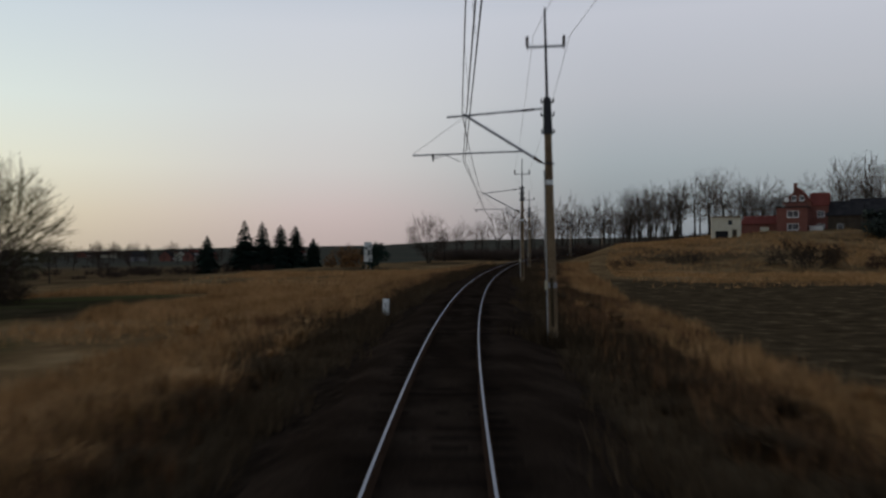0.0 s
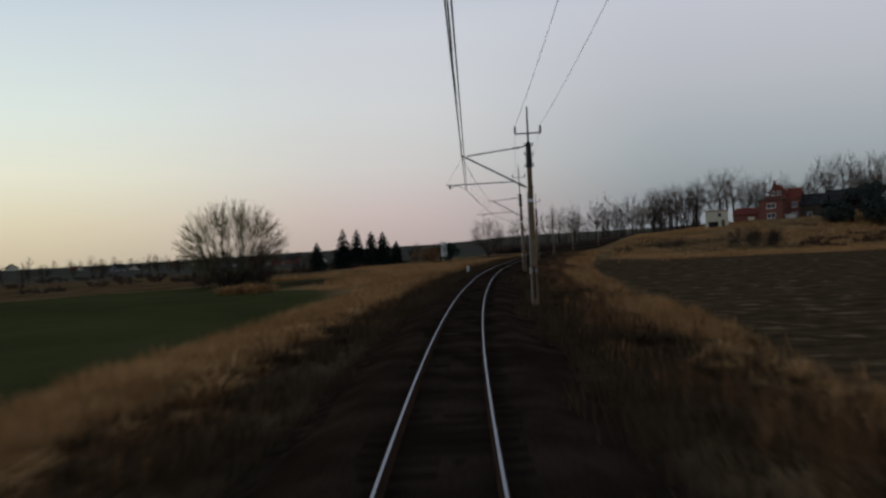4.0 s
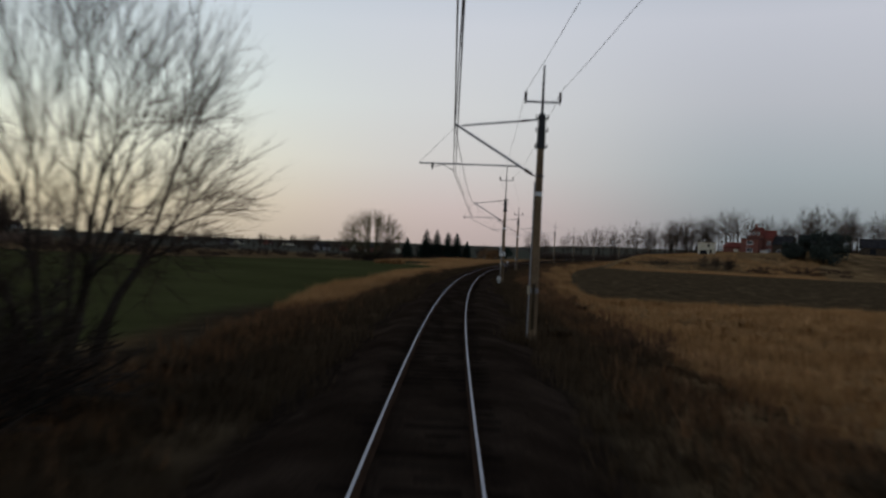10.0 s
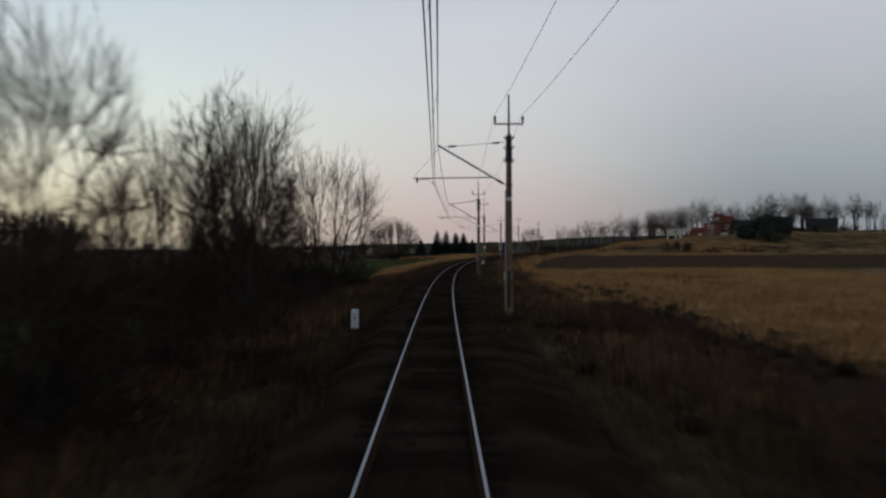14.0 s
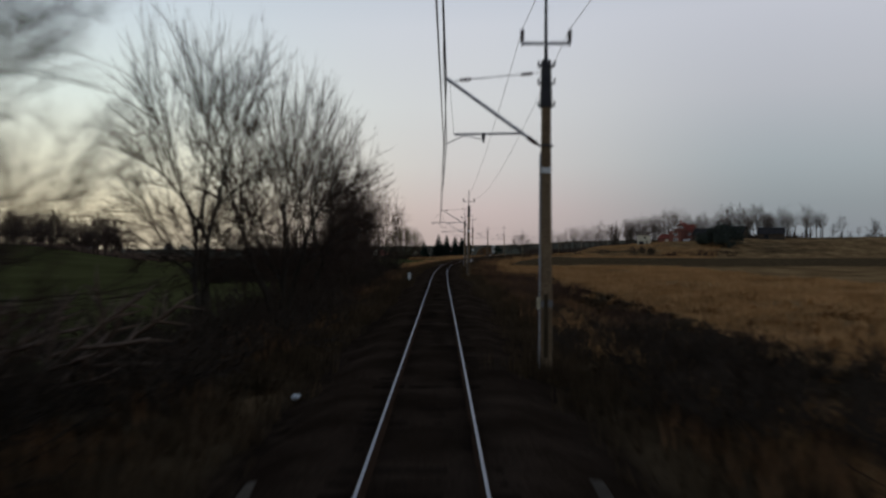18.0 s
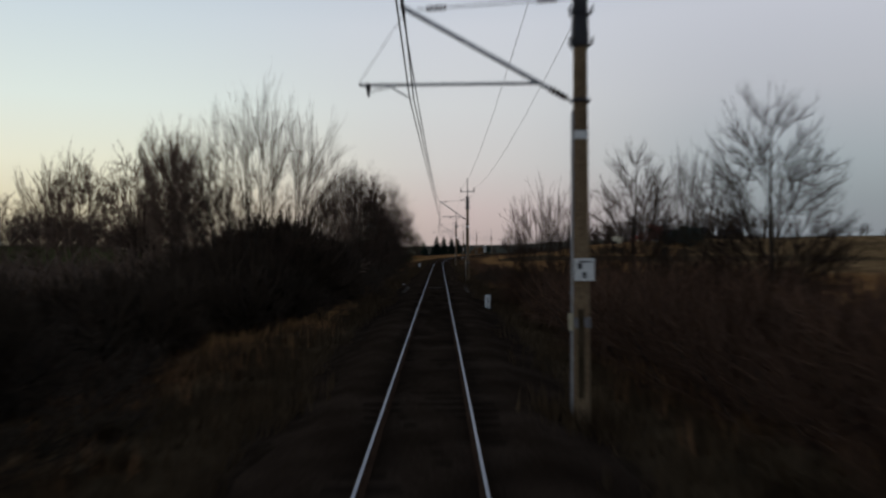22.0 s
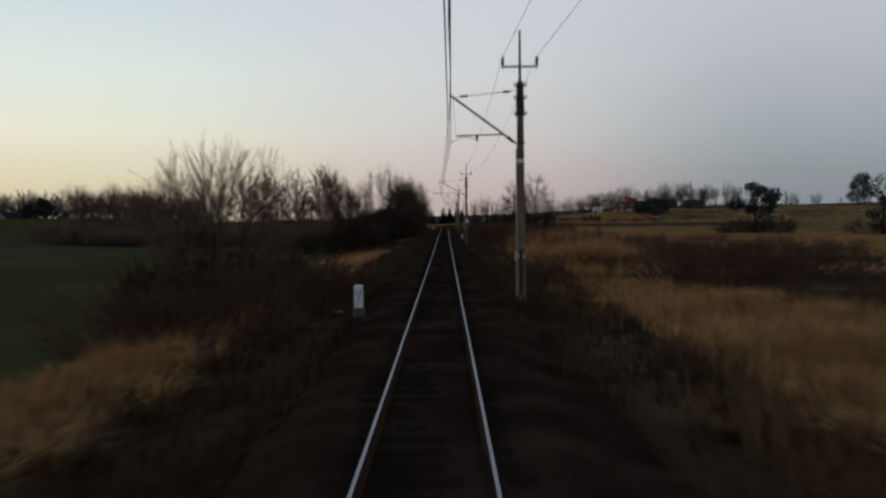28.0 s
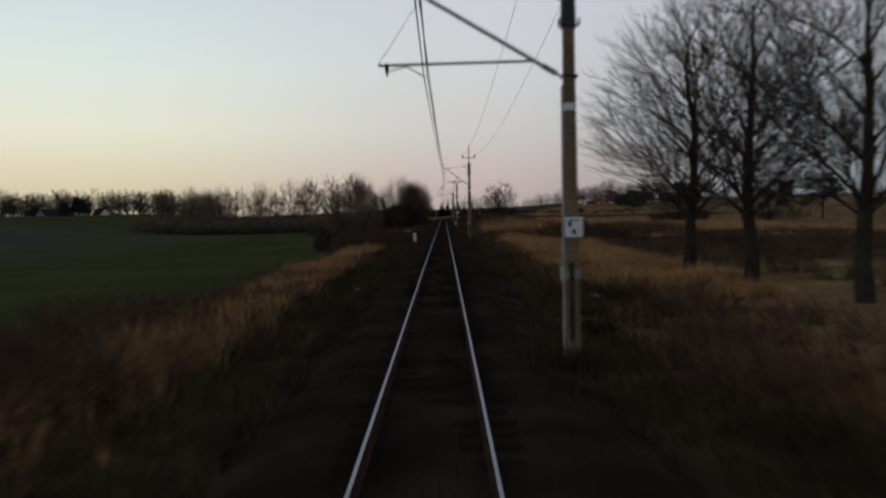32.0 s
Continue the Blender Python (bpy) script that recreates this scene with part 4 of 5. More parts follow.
plant("tall_b", -15, -252, 0.64, 20)
plant("fork", -19, -230, 0.95, 10)
plant("tall_c", -24.6, -233, 0.72, 120)
plant("vase", -10.3, -292.3, 0.8, 30, wide=0.88, label="bare feathery tree of many spreading stems beside the thicket")
plant("pale_multi", -9.8, -349, 0.47, 20, wide=0.95)
plant("vase", -11.6, -346, 0.42, 60, "bare bushy tree of many stems on the bank edge")
plant("willow", -14.5, 74, 1.0, 0)
for x, y, k in ((-17, 72, 0.8), (-13, 72, 0.7), (-15, 76, 0.9), (-11.5, 74, 0.6)):
    plant("shrub_b", x, y, k, label="dark leafless undergrowth round the willow")
plant("fork", -9.5, 68, 0.5, 0, "thin bare sapling beside the willow")
# on the hill side
plant("vase", 6.4, -257.8, 0.67, 0, wide=0.95)
plant("young", 10.8, -258.5, 0.92, 0, wide=0.8)
plant("young", 12.8, -272.4, 0.95, 140, wide=0.85)
plant("fork", 11.6, -265.5, 0.68, 60, "bare bushy sapling between two young trees")
plant("oak_a", 14.4, -391.8, 1.0, 0, group="three oaks by the line")
plant("oak_b", 15.9, -398.2, 1.02, 110, group="three oaks by the line")
plant("oak_b", 17.6, -405.5, 1.05, 250, group="three oaks by the line")

def scrub(name, label, places, mat="twig", src="shrub_far"):
    """Far shrubs that nobody could count, joined into one mesh."""
    v, f = [], []
    for x, y, k in places:
        o, a = ground_at(x, y, -0.2), rng.uniform(0, 6.28)
        for me in TREES[src][:2]:
            co = np.empty(len(me.vertices) * 3, np.float32); me.vertices.foreach_get("co", co)
            co = co.reshape(-1, 3) * k
            c, s_ = math.cos(a), math.sin(a)
            me.calc_loop_triangles()
            tri = np.empty(len(me.loop_triangles) * 3, np.int32); me.loop_triangles.foreach_get("vertices", tri)
            f.append(tri.reshape(-1, 3) + sum(len(q) for q in v))
            v.append(np.stack([co[:, 0] * c - co[:, 1] * s_ + o.x, co[:, 0] * s_ + co[:, 1] * c + o.y, co[:, 2] + o.z], -1))
    ob = new(name, raw_mesh(name, np.concatenate(v), np.concatenate(f), [M[mat]]))
    tagged(ob, label, "scrub", kind="stuff")

# thicket on the field side of the line
rng = random.Random(77)
THICKET = "thicket along the embankment"

def shrubs(n, y0, y1, l0, l1, k0, k1, kinds=("shrub_a", "shrub_b"), group=THICKET, label="", dz=-0.25):
    for i in range(n):
        y = y0 + (y1 - y0) * (i + rng.uniform(-0.3, 1.3)) / n
        plant(rng.choice(kinds), float(np.interp(y, YS, XS)) + rng.uniform(l0, l1), y, rng.uniform(k0, k1), group=group, label=label, dz=dz)

shrubs(26, -114, -160, -17, -8.5, 0.3, 0.6)
shrubs(36, -114, -140, -34, -10.5, 0.7, 1.05)
shrubs(7, -115, -136, -24, -13, 0.35, 0.6, ("tall_c", "fork", "vase"), "saplings in the thicket", "bare sapling in the thicket beside the embankment", -0.1)
shrubs(16, -160, -200, -10.5, -7.5, 0.42, 0.68)
shrubs(12, -200, -238, -9, -6.8, 0.45, 0.75)
shrubs(18, -242, -266, -12, -6.8, 0.5, 0.85)
shrubs(7, -266, -285, -14, -8.5, 0.3, 0.5)
shrubs(12, -246, -282, -23, -12, 0.5, 0.75)
shrubs(5, -280, -296, -11, -7.5, 0.45, 0.65)
shrubs(40, -252, -333, 5.6, 12, 0.55, 1.0, ("brush",), "brush by the track")
shrubs(12, -234, -253, 10, 19, 0.6, 1.0, ("brush",), "brush by the track")
shrubs(18, -252, -282, 6.5, 14, 1.0, 1.6, ("brush",), "brush by the track")
shrubs(14, -214, -240, 5.0, 10, 0.3, 0.6, group="brush by the track", label="low dark leafless shrub among dry grass")
shrubs(12, -390, -408, -11, -6, 0.4, 0.7, ("brush",), "brambles on the bank", "reddish-brown bramble tangle on the bank")
shrubs(40, -408, -436, -13, -5, 0.55, 1.0, ("brush",), "brambles on the bank", "reddish-brown bramble tangle on the bank")
shrubs(22, -405, -440, 5.2, 13, 0.45, 0.8, ("brush",), "brambles on the bank", "reddish-brown bramble tangle on the bank")
shrubs(26, -346, -363, -10.5, -5.6, 0.8, 1.35, ("brush",), "brambles on the bank", "reddish-brown bramble tangle on the bank")
for x, y, k in ((-9.2, -346.5, 0.5), (-11.2, -344, 0.55), (-12.8, -349, 0.5), (-8.0, -342, 0.45), (-10.6, -351.5, 0.42)):
    plant("thorn", x, y, k, label="dense dark shrub round the pale tree on the bank", group="brambles on the bank", dz=-0.3)
shrubs(30, -140, -218, 5, 13, 0.4, 0.9, ("brush",), "brush along the banks")
shrubs(34, -282, -346, 8.5, 26, 0.7, 1.4, ("brush",), "brush in the rough field")
for x, y, k in ((9.2, -320, 1.75), (10.2, -319, 1.6), (8.6, -318.6, 1.5), (9.8, -321.2, 1.45), (11, -320.4, 1.3), (9.4, -317.4, 1.2)):
    plant("brush", x, y, k, label="tall reddish-brown brush among reeds", group="brush by the track", dz=-0.25)
shrubs(42, -253, -292, 7, 17, 1.25, 2.0, ("brush",), "brush by the track", "tall reddish-brown brush under young trees")
shrubs(60, -262, -402, 15, 45, 0.6, 1.2, ("brush",), "brush in the rough field")
shrubs(13, -110, -420, 6, 11, 0.4, 0.8, ("brush",), "brush along the banks")
shrubs(9, -110, -300, -11, -6, 0.4, 0.8, ("brush",), "brush along the banks")
for x, y, k in ((-7.2, -261, 1.0), (-9.2, -265, 0.86), (-7.4, -267.5, 0.72), (-9.2, -259, 1.1), (-7.6, -255, 1.02), (-11, -258, 1.0)):
    plant("thorn", x, y, k, group=THICKET, dz=-0.3)
    plant("thorn", x - 0.9, y + 1.1, k * 0.92, group=THICKET, dz=-0.3)
for x, y, k in ((-8.2, -252, 0.92), (-9.2, -256, 1.05), (-8.4, -259.5, 1.08), (-10.8, -254, 1.0), (-9.0, -264, 0.88), (-8.6, -247, 0.88), (-10, -250, 0.92), (-11.5, -246, 0.9), (-8.8, -241.5, 0.72), (-12, -252, 0.9), (-8.6, -262, 0.95), (-8.0, -270, 0.66), (-10.4, -268, 0.72), (-12.5, -262, 0.85), (-8.2, -249, 0.85), (-9.4, -244, 0.8), (-13.5, -271, 0.7), (-9.8, -276, 0.75), (-13, -250, 0.9), (-10.5, -286, 0.72), (-9.6, -294, 0.75), (-12.8, -281, 0.8)):
    plant("thorn", x, y, k, group=THICKET, dz=-0.3)
SAP = "bare sapling in the thicket beside the embankment"
shrubs(5, -128, -172, -20, -9.5, 0.35, 0.58, ("tall_c", "fork", "vase"), "saplings in the thicket", SAP, -0.1)
shrubs(3, -172, -200, -12, -7.5, 0.4, 0.55, ("tall_c", "fork"), "saplings in the thicket", SAP, -0.1)
# row of trees across the green field
for i in range(30):
    x = -23 - i * 2.0 + rng.uniform(-2, 2)
    plant(rng.choice(("row_a", "row_b")), x, -228 + i * 0.6 + rng.uniform(-7, 7), rng.uniform(0.78, 1.05) * (1 - 0.003 * i), group="tree row across the field")
for x, y, k in ((-18.5, -246, 0.85), (-21, -238, 0.95)):
    plant("poplar", x, y, k, group="tree row across the field")
scrub("field_hedge", "dark leafless hedge beyond the green field", [(-14 - i * 0.55 + rng.uniform(-2, 2), -236 + i * 0.16 + rng.uniform(-10, 8), rng.uniform(0.7, 1.1) + 0.4 * rng.random() ** 3) for i in range(120)], "row_twig")

# bare wood on the hill behind the house
WOOD = [(85.6, 292.1), (85.6, 271.8), (89.4, 260.9), (94.6, 249.9), (97.4, 244.3), (105.0, 250.0), (122.7, 275.3), (107.5, 223.2), (108.8, 218.9), (115.3, 225.8), (122.9, 230.6), (123.4, 222.4), (131.3, 229.1), (131.5, 220.9), (138.2, 224.8), (146.2, 232.5), (153.8, 237.3), (154.8, 231.0), (165.4, 239.3), (183.1, 249.4), (155.3, 193.4), (153.6, 183.5), (168.4, 196.1), (170.7, 190.6), (189.5, 202.5), (205.4, 209.8)]
for x, y in WOOD:
    plant(rng.choice(("wood_a", "wood_b", "wood_c")), x, y, rng.uniform(1.05, 1.32), group="wood on the hill")
for i in range(46):
    x, y = rng.choice(WOOD[2:])
    plant(rng.choice(("wood_a", "wood_b", "wood_c")), x + rng.gauss(4, 6), y + rng.gauss(5, 6), rng.uniform(0.8, 1.2), group="wood on the hill")
for i in range(30):
    k = rng.random()
    x, y = 75 + 150 * k + rng.uniform(-8, 8), 300 - 70 * k + rng.uniform(-15, 35)
    plant(rng.choice(("wood_a", "wood_b", "wood_c")), x, y, rng.uniform(0.85, 1.15), group="wood on the hill")
for i in range(16):
    plant(rng.choice(("wood_a", "wood_b", "wood_c")), 158 + 3.6 * i + rng.uniform(-3, 3), 178 + 1.6 * i + rng.uniform(-5, 5), rng.uniform(0.7, 0.95), group="wood on the hill")

plant("wood_b", 256, 250, 0.5, 40, "small bare tree on the far skyline")
plant("shrub_b", 266, 250, 1.2, 10, "dark bush on the far skyline")

def wood_edge(k):
    return 82 + 120 * k + rng.uniform(-6, 6), 275 - 60 * k + rng.uniform(-14, 6), rng.uniform(0.6, 1.1)

scrub("undergrowth", "dark leafless undergrowth at the wood's edge", [wood_edge(i / 120) for i in range(120)], "hedge_twig")
plant("broad", 43.5, 190, 0.95, 10, "bare round-crowned tree beside the line")
plant("wood_b", 50, 205, 0.5, 100, "bare round-crowned tree beside the line")
plant("wood_c", 58, 256, 0.5, 60, "bare round-crowned tree beside the line")

# ---- conifers ----
def conifer(x, y, h, w, seed, label="dark pointed spruce on the edge of the field"):
    r = random.Random(seed)
    ob = tagged(empty("spruce_tree", Matrix.Translation(ground_at(x, y, -0.2))), label, "tree", "spruces in a row")
    part("trunk", Geo().tube([(0, 0, 0), (0, 0, h * 0.6), (0, 0, h * 0.98)], [0.16, 0.09, 0.02], 7), M["bark"], ob)
    g = Geo()
    tiers = 26
    for i in range(tiers):
        k = i / (tiers - 1)
        z = h * (0.06 + 0.93 * k)
        R = w / 2 * (1 - k) ** 0.55 * (1 + 0.13 * math.sin(5 * k + seed)) + 0.1
        n = max(5, int(22 * (1 - k)) + 4)
        for j in range(n):
            a = 2 * math.pi * (j + r.random()) / n
            rr = R * r.uniform(0.55, 1.15)
            dx, dy = math.cos(a), math.sin(a)
            tip = Vector((dx * rr, dy * rr, z - 0.1 * rr + r.uniform(-0.2, 0.2)))
            root = Vector((dx * 0.05, dy * 0.05, z + 0.12 * rr))
            side = Vector((-dy, dx, 0)) * (0.28 + 0.2 * rr)
            mid = root.lerp(tip, 0.6)
            b = len(g.v)
            g.v.extend([root, mid + side, tip, mid - side, mid + Vector((0, 0, -0.28))])
            g.f.extend([(b, b + 1, b + 4), (b + 1, b + 2, b + 4), (b + 2, b + 3, b + 4), (b + 3, b, b + 4), (b, b + 3, b + 2, b + 1)])
            g.m.extend([0] * 5)
    part("crown", g, M["needle"], ob)

for i, (x, y, h) in enumerate(((-9.2, 212.4, 10.2), (-1.0, 228.2, 14.6), (3.6, 229.5, 14.0), (8.6, 226.5, 12.6), (12.6, 227.9, 12.3), (17.5, 235, 8.8))):
    conifer(x, y, h * 0.97, h * 0.68, 100 + i)

def leafy(x, y, h, w, seed, name, label, mat, leaf=0.35, n=900, trunk=0.2, low=0.15, category="tree", flat=0.8):
    """A crown of many small leaf clumps in uneven lobes round a trunk."""
    r = random.Random(seed)
    ob = tagged(empty(name, Matrix.Translation(ground_at(x, y, -0.15))), label, category)
    t = Geo()
    tips = []
    t.tube([(0, 0, 0), (0.05 * h * 0.2, 0, h * 0.3), (0, 0.03 * h, h * 0.7)], [trunk, trunk * 0.7, trunk * 0.25], 7)
    for k in range(9 if flat > 0.6 else 17):
        a, z = r.uniform(0, 6.28), h * r.uniform(0.2 + low, 0.75)
        e = Vector((math.cos(a) * w * 0.36, math.sin(a) * w * 0.36, z + h * r.uniform(0.0, 0.22)))
        t.tube([(0, 0, z * 0.8), e], [trunk * 0.35, 0.03], 5)
        tips.append((e, r.uniform(0.16, 0.26) * w * (1 if flat > 0.6 else 0.75)))
    tips.append((Vector((0, 0, h * 0.85)), 0.2 * w))
    part("trunk", t, M["bark"], ob)
    g = Geo()
    for i in range(n):
        c, R = r.choice(tips)
        v = Vector((r.gauss(0, 1), r.gauss(0, 1), r.gauss(0, 0.8))).normalized() * R * r.uniform(0.5, 1.05)
        v.z *= flat / 0.8
        p = c + v
        if p.z < h * low * 0.6:
            continue
        a = Vector((r.gauss(0, 1), r.gauss(0, 1), r.gauss(0, 1))).normalized() * leaf * r.uniform(0.5, 1.2)
        b = a.orthogonal().normalized() * a.length * 0.6
        k = len(g.v)
        g.v.extend([p - a, p + b, p + a, p - b]); g.f.append((k, k + 1, k + 2, k + 3)); g.m.append(0)
    part("crown", g, mat, ob)

PINE = "dark pine with open flat layers standing alone in the field"
leafy(66.3, -210.5, 11.2, 11, 1, "pine_tree", PINE, M["ivy"], 0.26, 5200, 0.3, 0.05, flat=0.58)
leafy(84, -228.6, 12.2, 12, 2, "pine_tree", PINE, M["ivy"], 0.26, 5200, 0.3, 0.05, flat=0.55)
leafy(101, -222, 12.5, 10, 6, "pine_tree", PINE, M["ivy"], 0.26, 4200, 0.3, 0.1, flat=0.55)
for x, y, k in ((64, -212, 1.0), (68, -213, 1.15), (70.5, -211, 0.9), (62, -209, 0.85), (82, -229, 1.0), (86, -231, 1.1)):
    plant("shrub_b", x, y, k, label="dark leafless shrub at the foot of a pine", group="shrubs under the pines")
for x, y, h, w, k in ((129, 140, 8.5, 9, 21), (134.5, 138, 10.5, 9.5, 22), (139.5, 141, 8.5, 10, 23), (133, 134.5, 5.5, 9, 24), (126, 142, 5.5, 7, 25)):
    leafy(x, y, h, w, k, "evergreen_tree", "dense dark evergreen beside the brick house", M["ivy"], 0.36, 3000, 0.25, -0.12)
leafy(28, 152, 4.6, 6.0, 3, "evergreen_bush", "dark rounded evergreen bush by a white board", M["needle"], 0.3, 1100, 0.12, 0.0, "bush")
M["orange_leaf"] = material("orange_beech_leaves", [(0.09, 0.04, 0.014), (0.19, 0.09, 0.03)], 0.8, 0.95, fine=6, bump=0, random_tint=0.3, island=True)
leafy(23, 171, 3.6, 8.5, 4, "beech_hedge", "orange-brown beech hedge with withered leaves", M["orange_leaf"], 0.3, 1300, 0.1, 0.0, "hedge")

def white_board(x, y):
    ob = tagged(empty("white_board", Matrix.Translation(ground_at(x, y)) @ pose(0, 0, 0, 0, 0, -10)), "tall narrow white board on posts beside a bush", "sign")
    part("board", Geo().box((0, 0, 3.3), (1.5, 0.1, 3.6), bevel=0.02), M["white"], ob)
    for sx in (-0.4, 0.4):
        part("post", Geo().tube([(sx, 0.1, -0.3), (sx, 0.1, 4.2)], 0.06, 6), M["steel"], ob)
    return ob

white_board(26.0, 150.0)

# ---- buildings ----
def window_part(house, x, y, z, w, h, turn=0.0):
    """A window in a wall that faces -y (turn 0) or -x (turn 90): frame, pane and sill."""
    fr = part("window", Geo().box((0, 0, h / 2 + 0.04), (w + 0.16, 0.1, 0.1)).box((0, 0, -h / 2 - 0.04), (w + 0.16, 0.1, 0.1)).box((-w / 2 - 0.04, 0, 0), (0.1, 0.1, h)).box((w / 2 + 0.04, 0, 0), (0.1, 0.1, h)).box((0, 0, 0), (0.07, 0.07, h)), M["white"], house, "white window frame", pose(x, y, z, 0, 0, turn))
    part("pane", Geo().box((0, 0.02, 0), (w, 0.03, h)), M["glass"], fr)
    part("window_sill", Geo().box((0, -0.08, -h / 2 - 0.13), (w + 0.3, 0.24, 0.06)), M["white"], fr)

def gable_roof(g, x0, x1, y0, y1, z, rise, over=0.45, thick=0.18, along="y"):
    """Two thick roof slopes with the ridge along x or y."""
    if along == "y":
        xm = (x0 + x1) / 2
        for a, b in ((x0 - over, xm), (x1 + over, xm)):
            e = rise / (abs(xm - x0)) * over
            g.quad_ring([[Vector((a, y, z - e)), Vector((b, y, z + rise)), Vector((b, y, z + rise + thick)), Vector((a, y, z - e + thick))] for y in (y0 - over, y1 + over)])
    else:
        ym = (y0 + y1) / 2
        for a, b in ((y0 - over, ym), (y1 + over, ym)):
            e = rise / (abs(ym - y0)) * over
            g.quad_ring([[Vector((x, a, z - e)), Vector((x, b, z + rise)), Vector((x, b, z + rise + thick)), Vector((x, a, z - e + thick))] for x in (x0 - over, x1 + over)])

def gable_block(g, x0, x1, y0, y1, z0, z1, rise, along="y"):
    """Walls with pointed gable ends."""
    if along == "y":
        xm = (x0 + x1) / 2
        g.quad_ring([[Vector((x0, y, z0)), Vector((x1, y, z0)), Vector((x1, y, z1)), Vector((xm, y, z1 + rise)), Vector((x0, y, z1))] for y in (y0, y1)])
    else:
        ym = (y0 + y1) / 2
        g.quad_ring([[Vector((x, y0, z0)), Vector((x, y1, z0)), Vector((x, y1, z1)), Vector((x, ym, z1 + rise)), Vector((x, y0, z1))] for x in (x0, x1)])

def brick_house(x, y, turn):
    h = tagged(empty("brick_house", Matrix.Translation(ground_at(x, y, -0.7)) @ pose(0, 0, 0, 0, 0, turn)), "two-storey red brick house with steep red roof on the hilltop", "house")
    g = Geo(); gable_block(g, 1.0, 6.4, 5, 12, -1, 7.0, 3.1, "y"); part("wall", g, M["brick"], h, "red brick gabled walls")
    g = Geo(); gable_roof(g, 1.0, 6.4, 5, 12, 7.0, 3.1, 0.35); part("roof", g, M["roof"], h, "steep red tiled roof")
    side = Geo(); gable_block(side, 6.4, 9.6, 5.6, 11.4, -1, 6.4, 2.6, "x"); part("side_wall", side, M["brick"], h, "red brick walls of the cross wing")
    g = Geo(); gable_roof(g, 6.2, 9.6, 5.6, 11.4, 6.4, 2.6, 0.3, along="x"); part("side_roof", g, M["roof"], h, "bright red tiled roof of the cross wing")
    wing = part("wing", Geo().box((3.05, 2.6, 2.3), (6.1, 5.4, 6.8)), M["brick"], h, "lower brick wing with a flat terrace roof")
    part("parapet", Geo().box((3.05, 2.6, 5.8), (6.5, 5.8, 0.22)), M["dark_roof"], wing)
    for px in (0.15, 2.1, 4.0, 5.9):
        part("baluster", Geo().tube([(px, 0.1, 5.9), (px, 0.1, 6.75)], 0.05, 6), M["dark_steel"], wing)
    part("balcony_rail", Geo().box((3.05, 0.1, 6.75), (6.0, 0.08, 0.08)), M["dark_steel"], wing)
    for zz in (1.6, 4.3):
        window_part(h, 3.3, -0.16, zz, 2.1, 1.25)
    window_part(h, 2.9, 4.94, 7.9, 0.8, 1.0)
    window_part(h, 4.5, 4.94, 7.9, 0.8, 1.0)
    window_part(h, 8.2, 5.54, 1.6, 1.4, 1.1)
    window_part(h, 8.2, 5.54, 4.4, 1.2, 1.2)
    part("chimney", Geo().box((3.0, 7.0, 10.3), (0.7, 0.7, 1.9)).box((3.0, 7.0, 11.3), (0.9, 0.9, 0.14)), M["brick"], h)
    part("porch", Geo().box((7.6, 3.2, 0.5), (2.6, 1.8, 2.2)).box((7.6, 3.2, 1.7), (3.0, 2.2, 0.16)), M["white"], h, "white-painted porch")
    g = Geo(); gable_block(g, 9.6, 16, 5.4, 11.6, -1, 4.3, 2.7, "x"); part("annex_wall", g, M["timber"], h, "dark timber annex")
    g = Geo(); gable_roof(g, 9.6, 16, 5.4, 11.6, 4.3, 2.7, along="x"); part("annex_roof", g, M["dark_roof"], h, "dark annex roof")
    window_part(h, 12.0, 5.34, 1.5, 1.0, 1.1)
    g = Geo(); g.box((-4.2, 6, 0.8), (7.4, 4.6, 3.2)); part("side_shed", g, M["brick"], h, "low brick outbuilding")
    part("shed_door", Geo().box((-3.0, 3.66, 0.7), (1.8, 0.08, 2.0)), M["plaster"], h, "pale outbuilding door")
    g = Geo(); g.quad_ring([[Vector((xx, 3.3, 2.3)), Vector((xx, 8.6, 4.2)), Vector((xx, 8.6, 4.4)), Vector((xx, 3.3, 2.5))] for xx in (-8.2, -0.2)]); part("shed_roof", g, M["roof"], h, "red lean-to roof")
    part("satellite_dish", Geo().tube([(1.5, 4.8, 7.6), (1.5, 4.66, 7.62)], [0.5, 0.35], 12), M["white"], h)

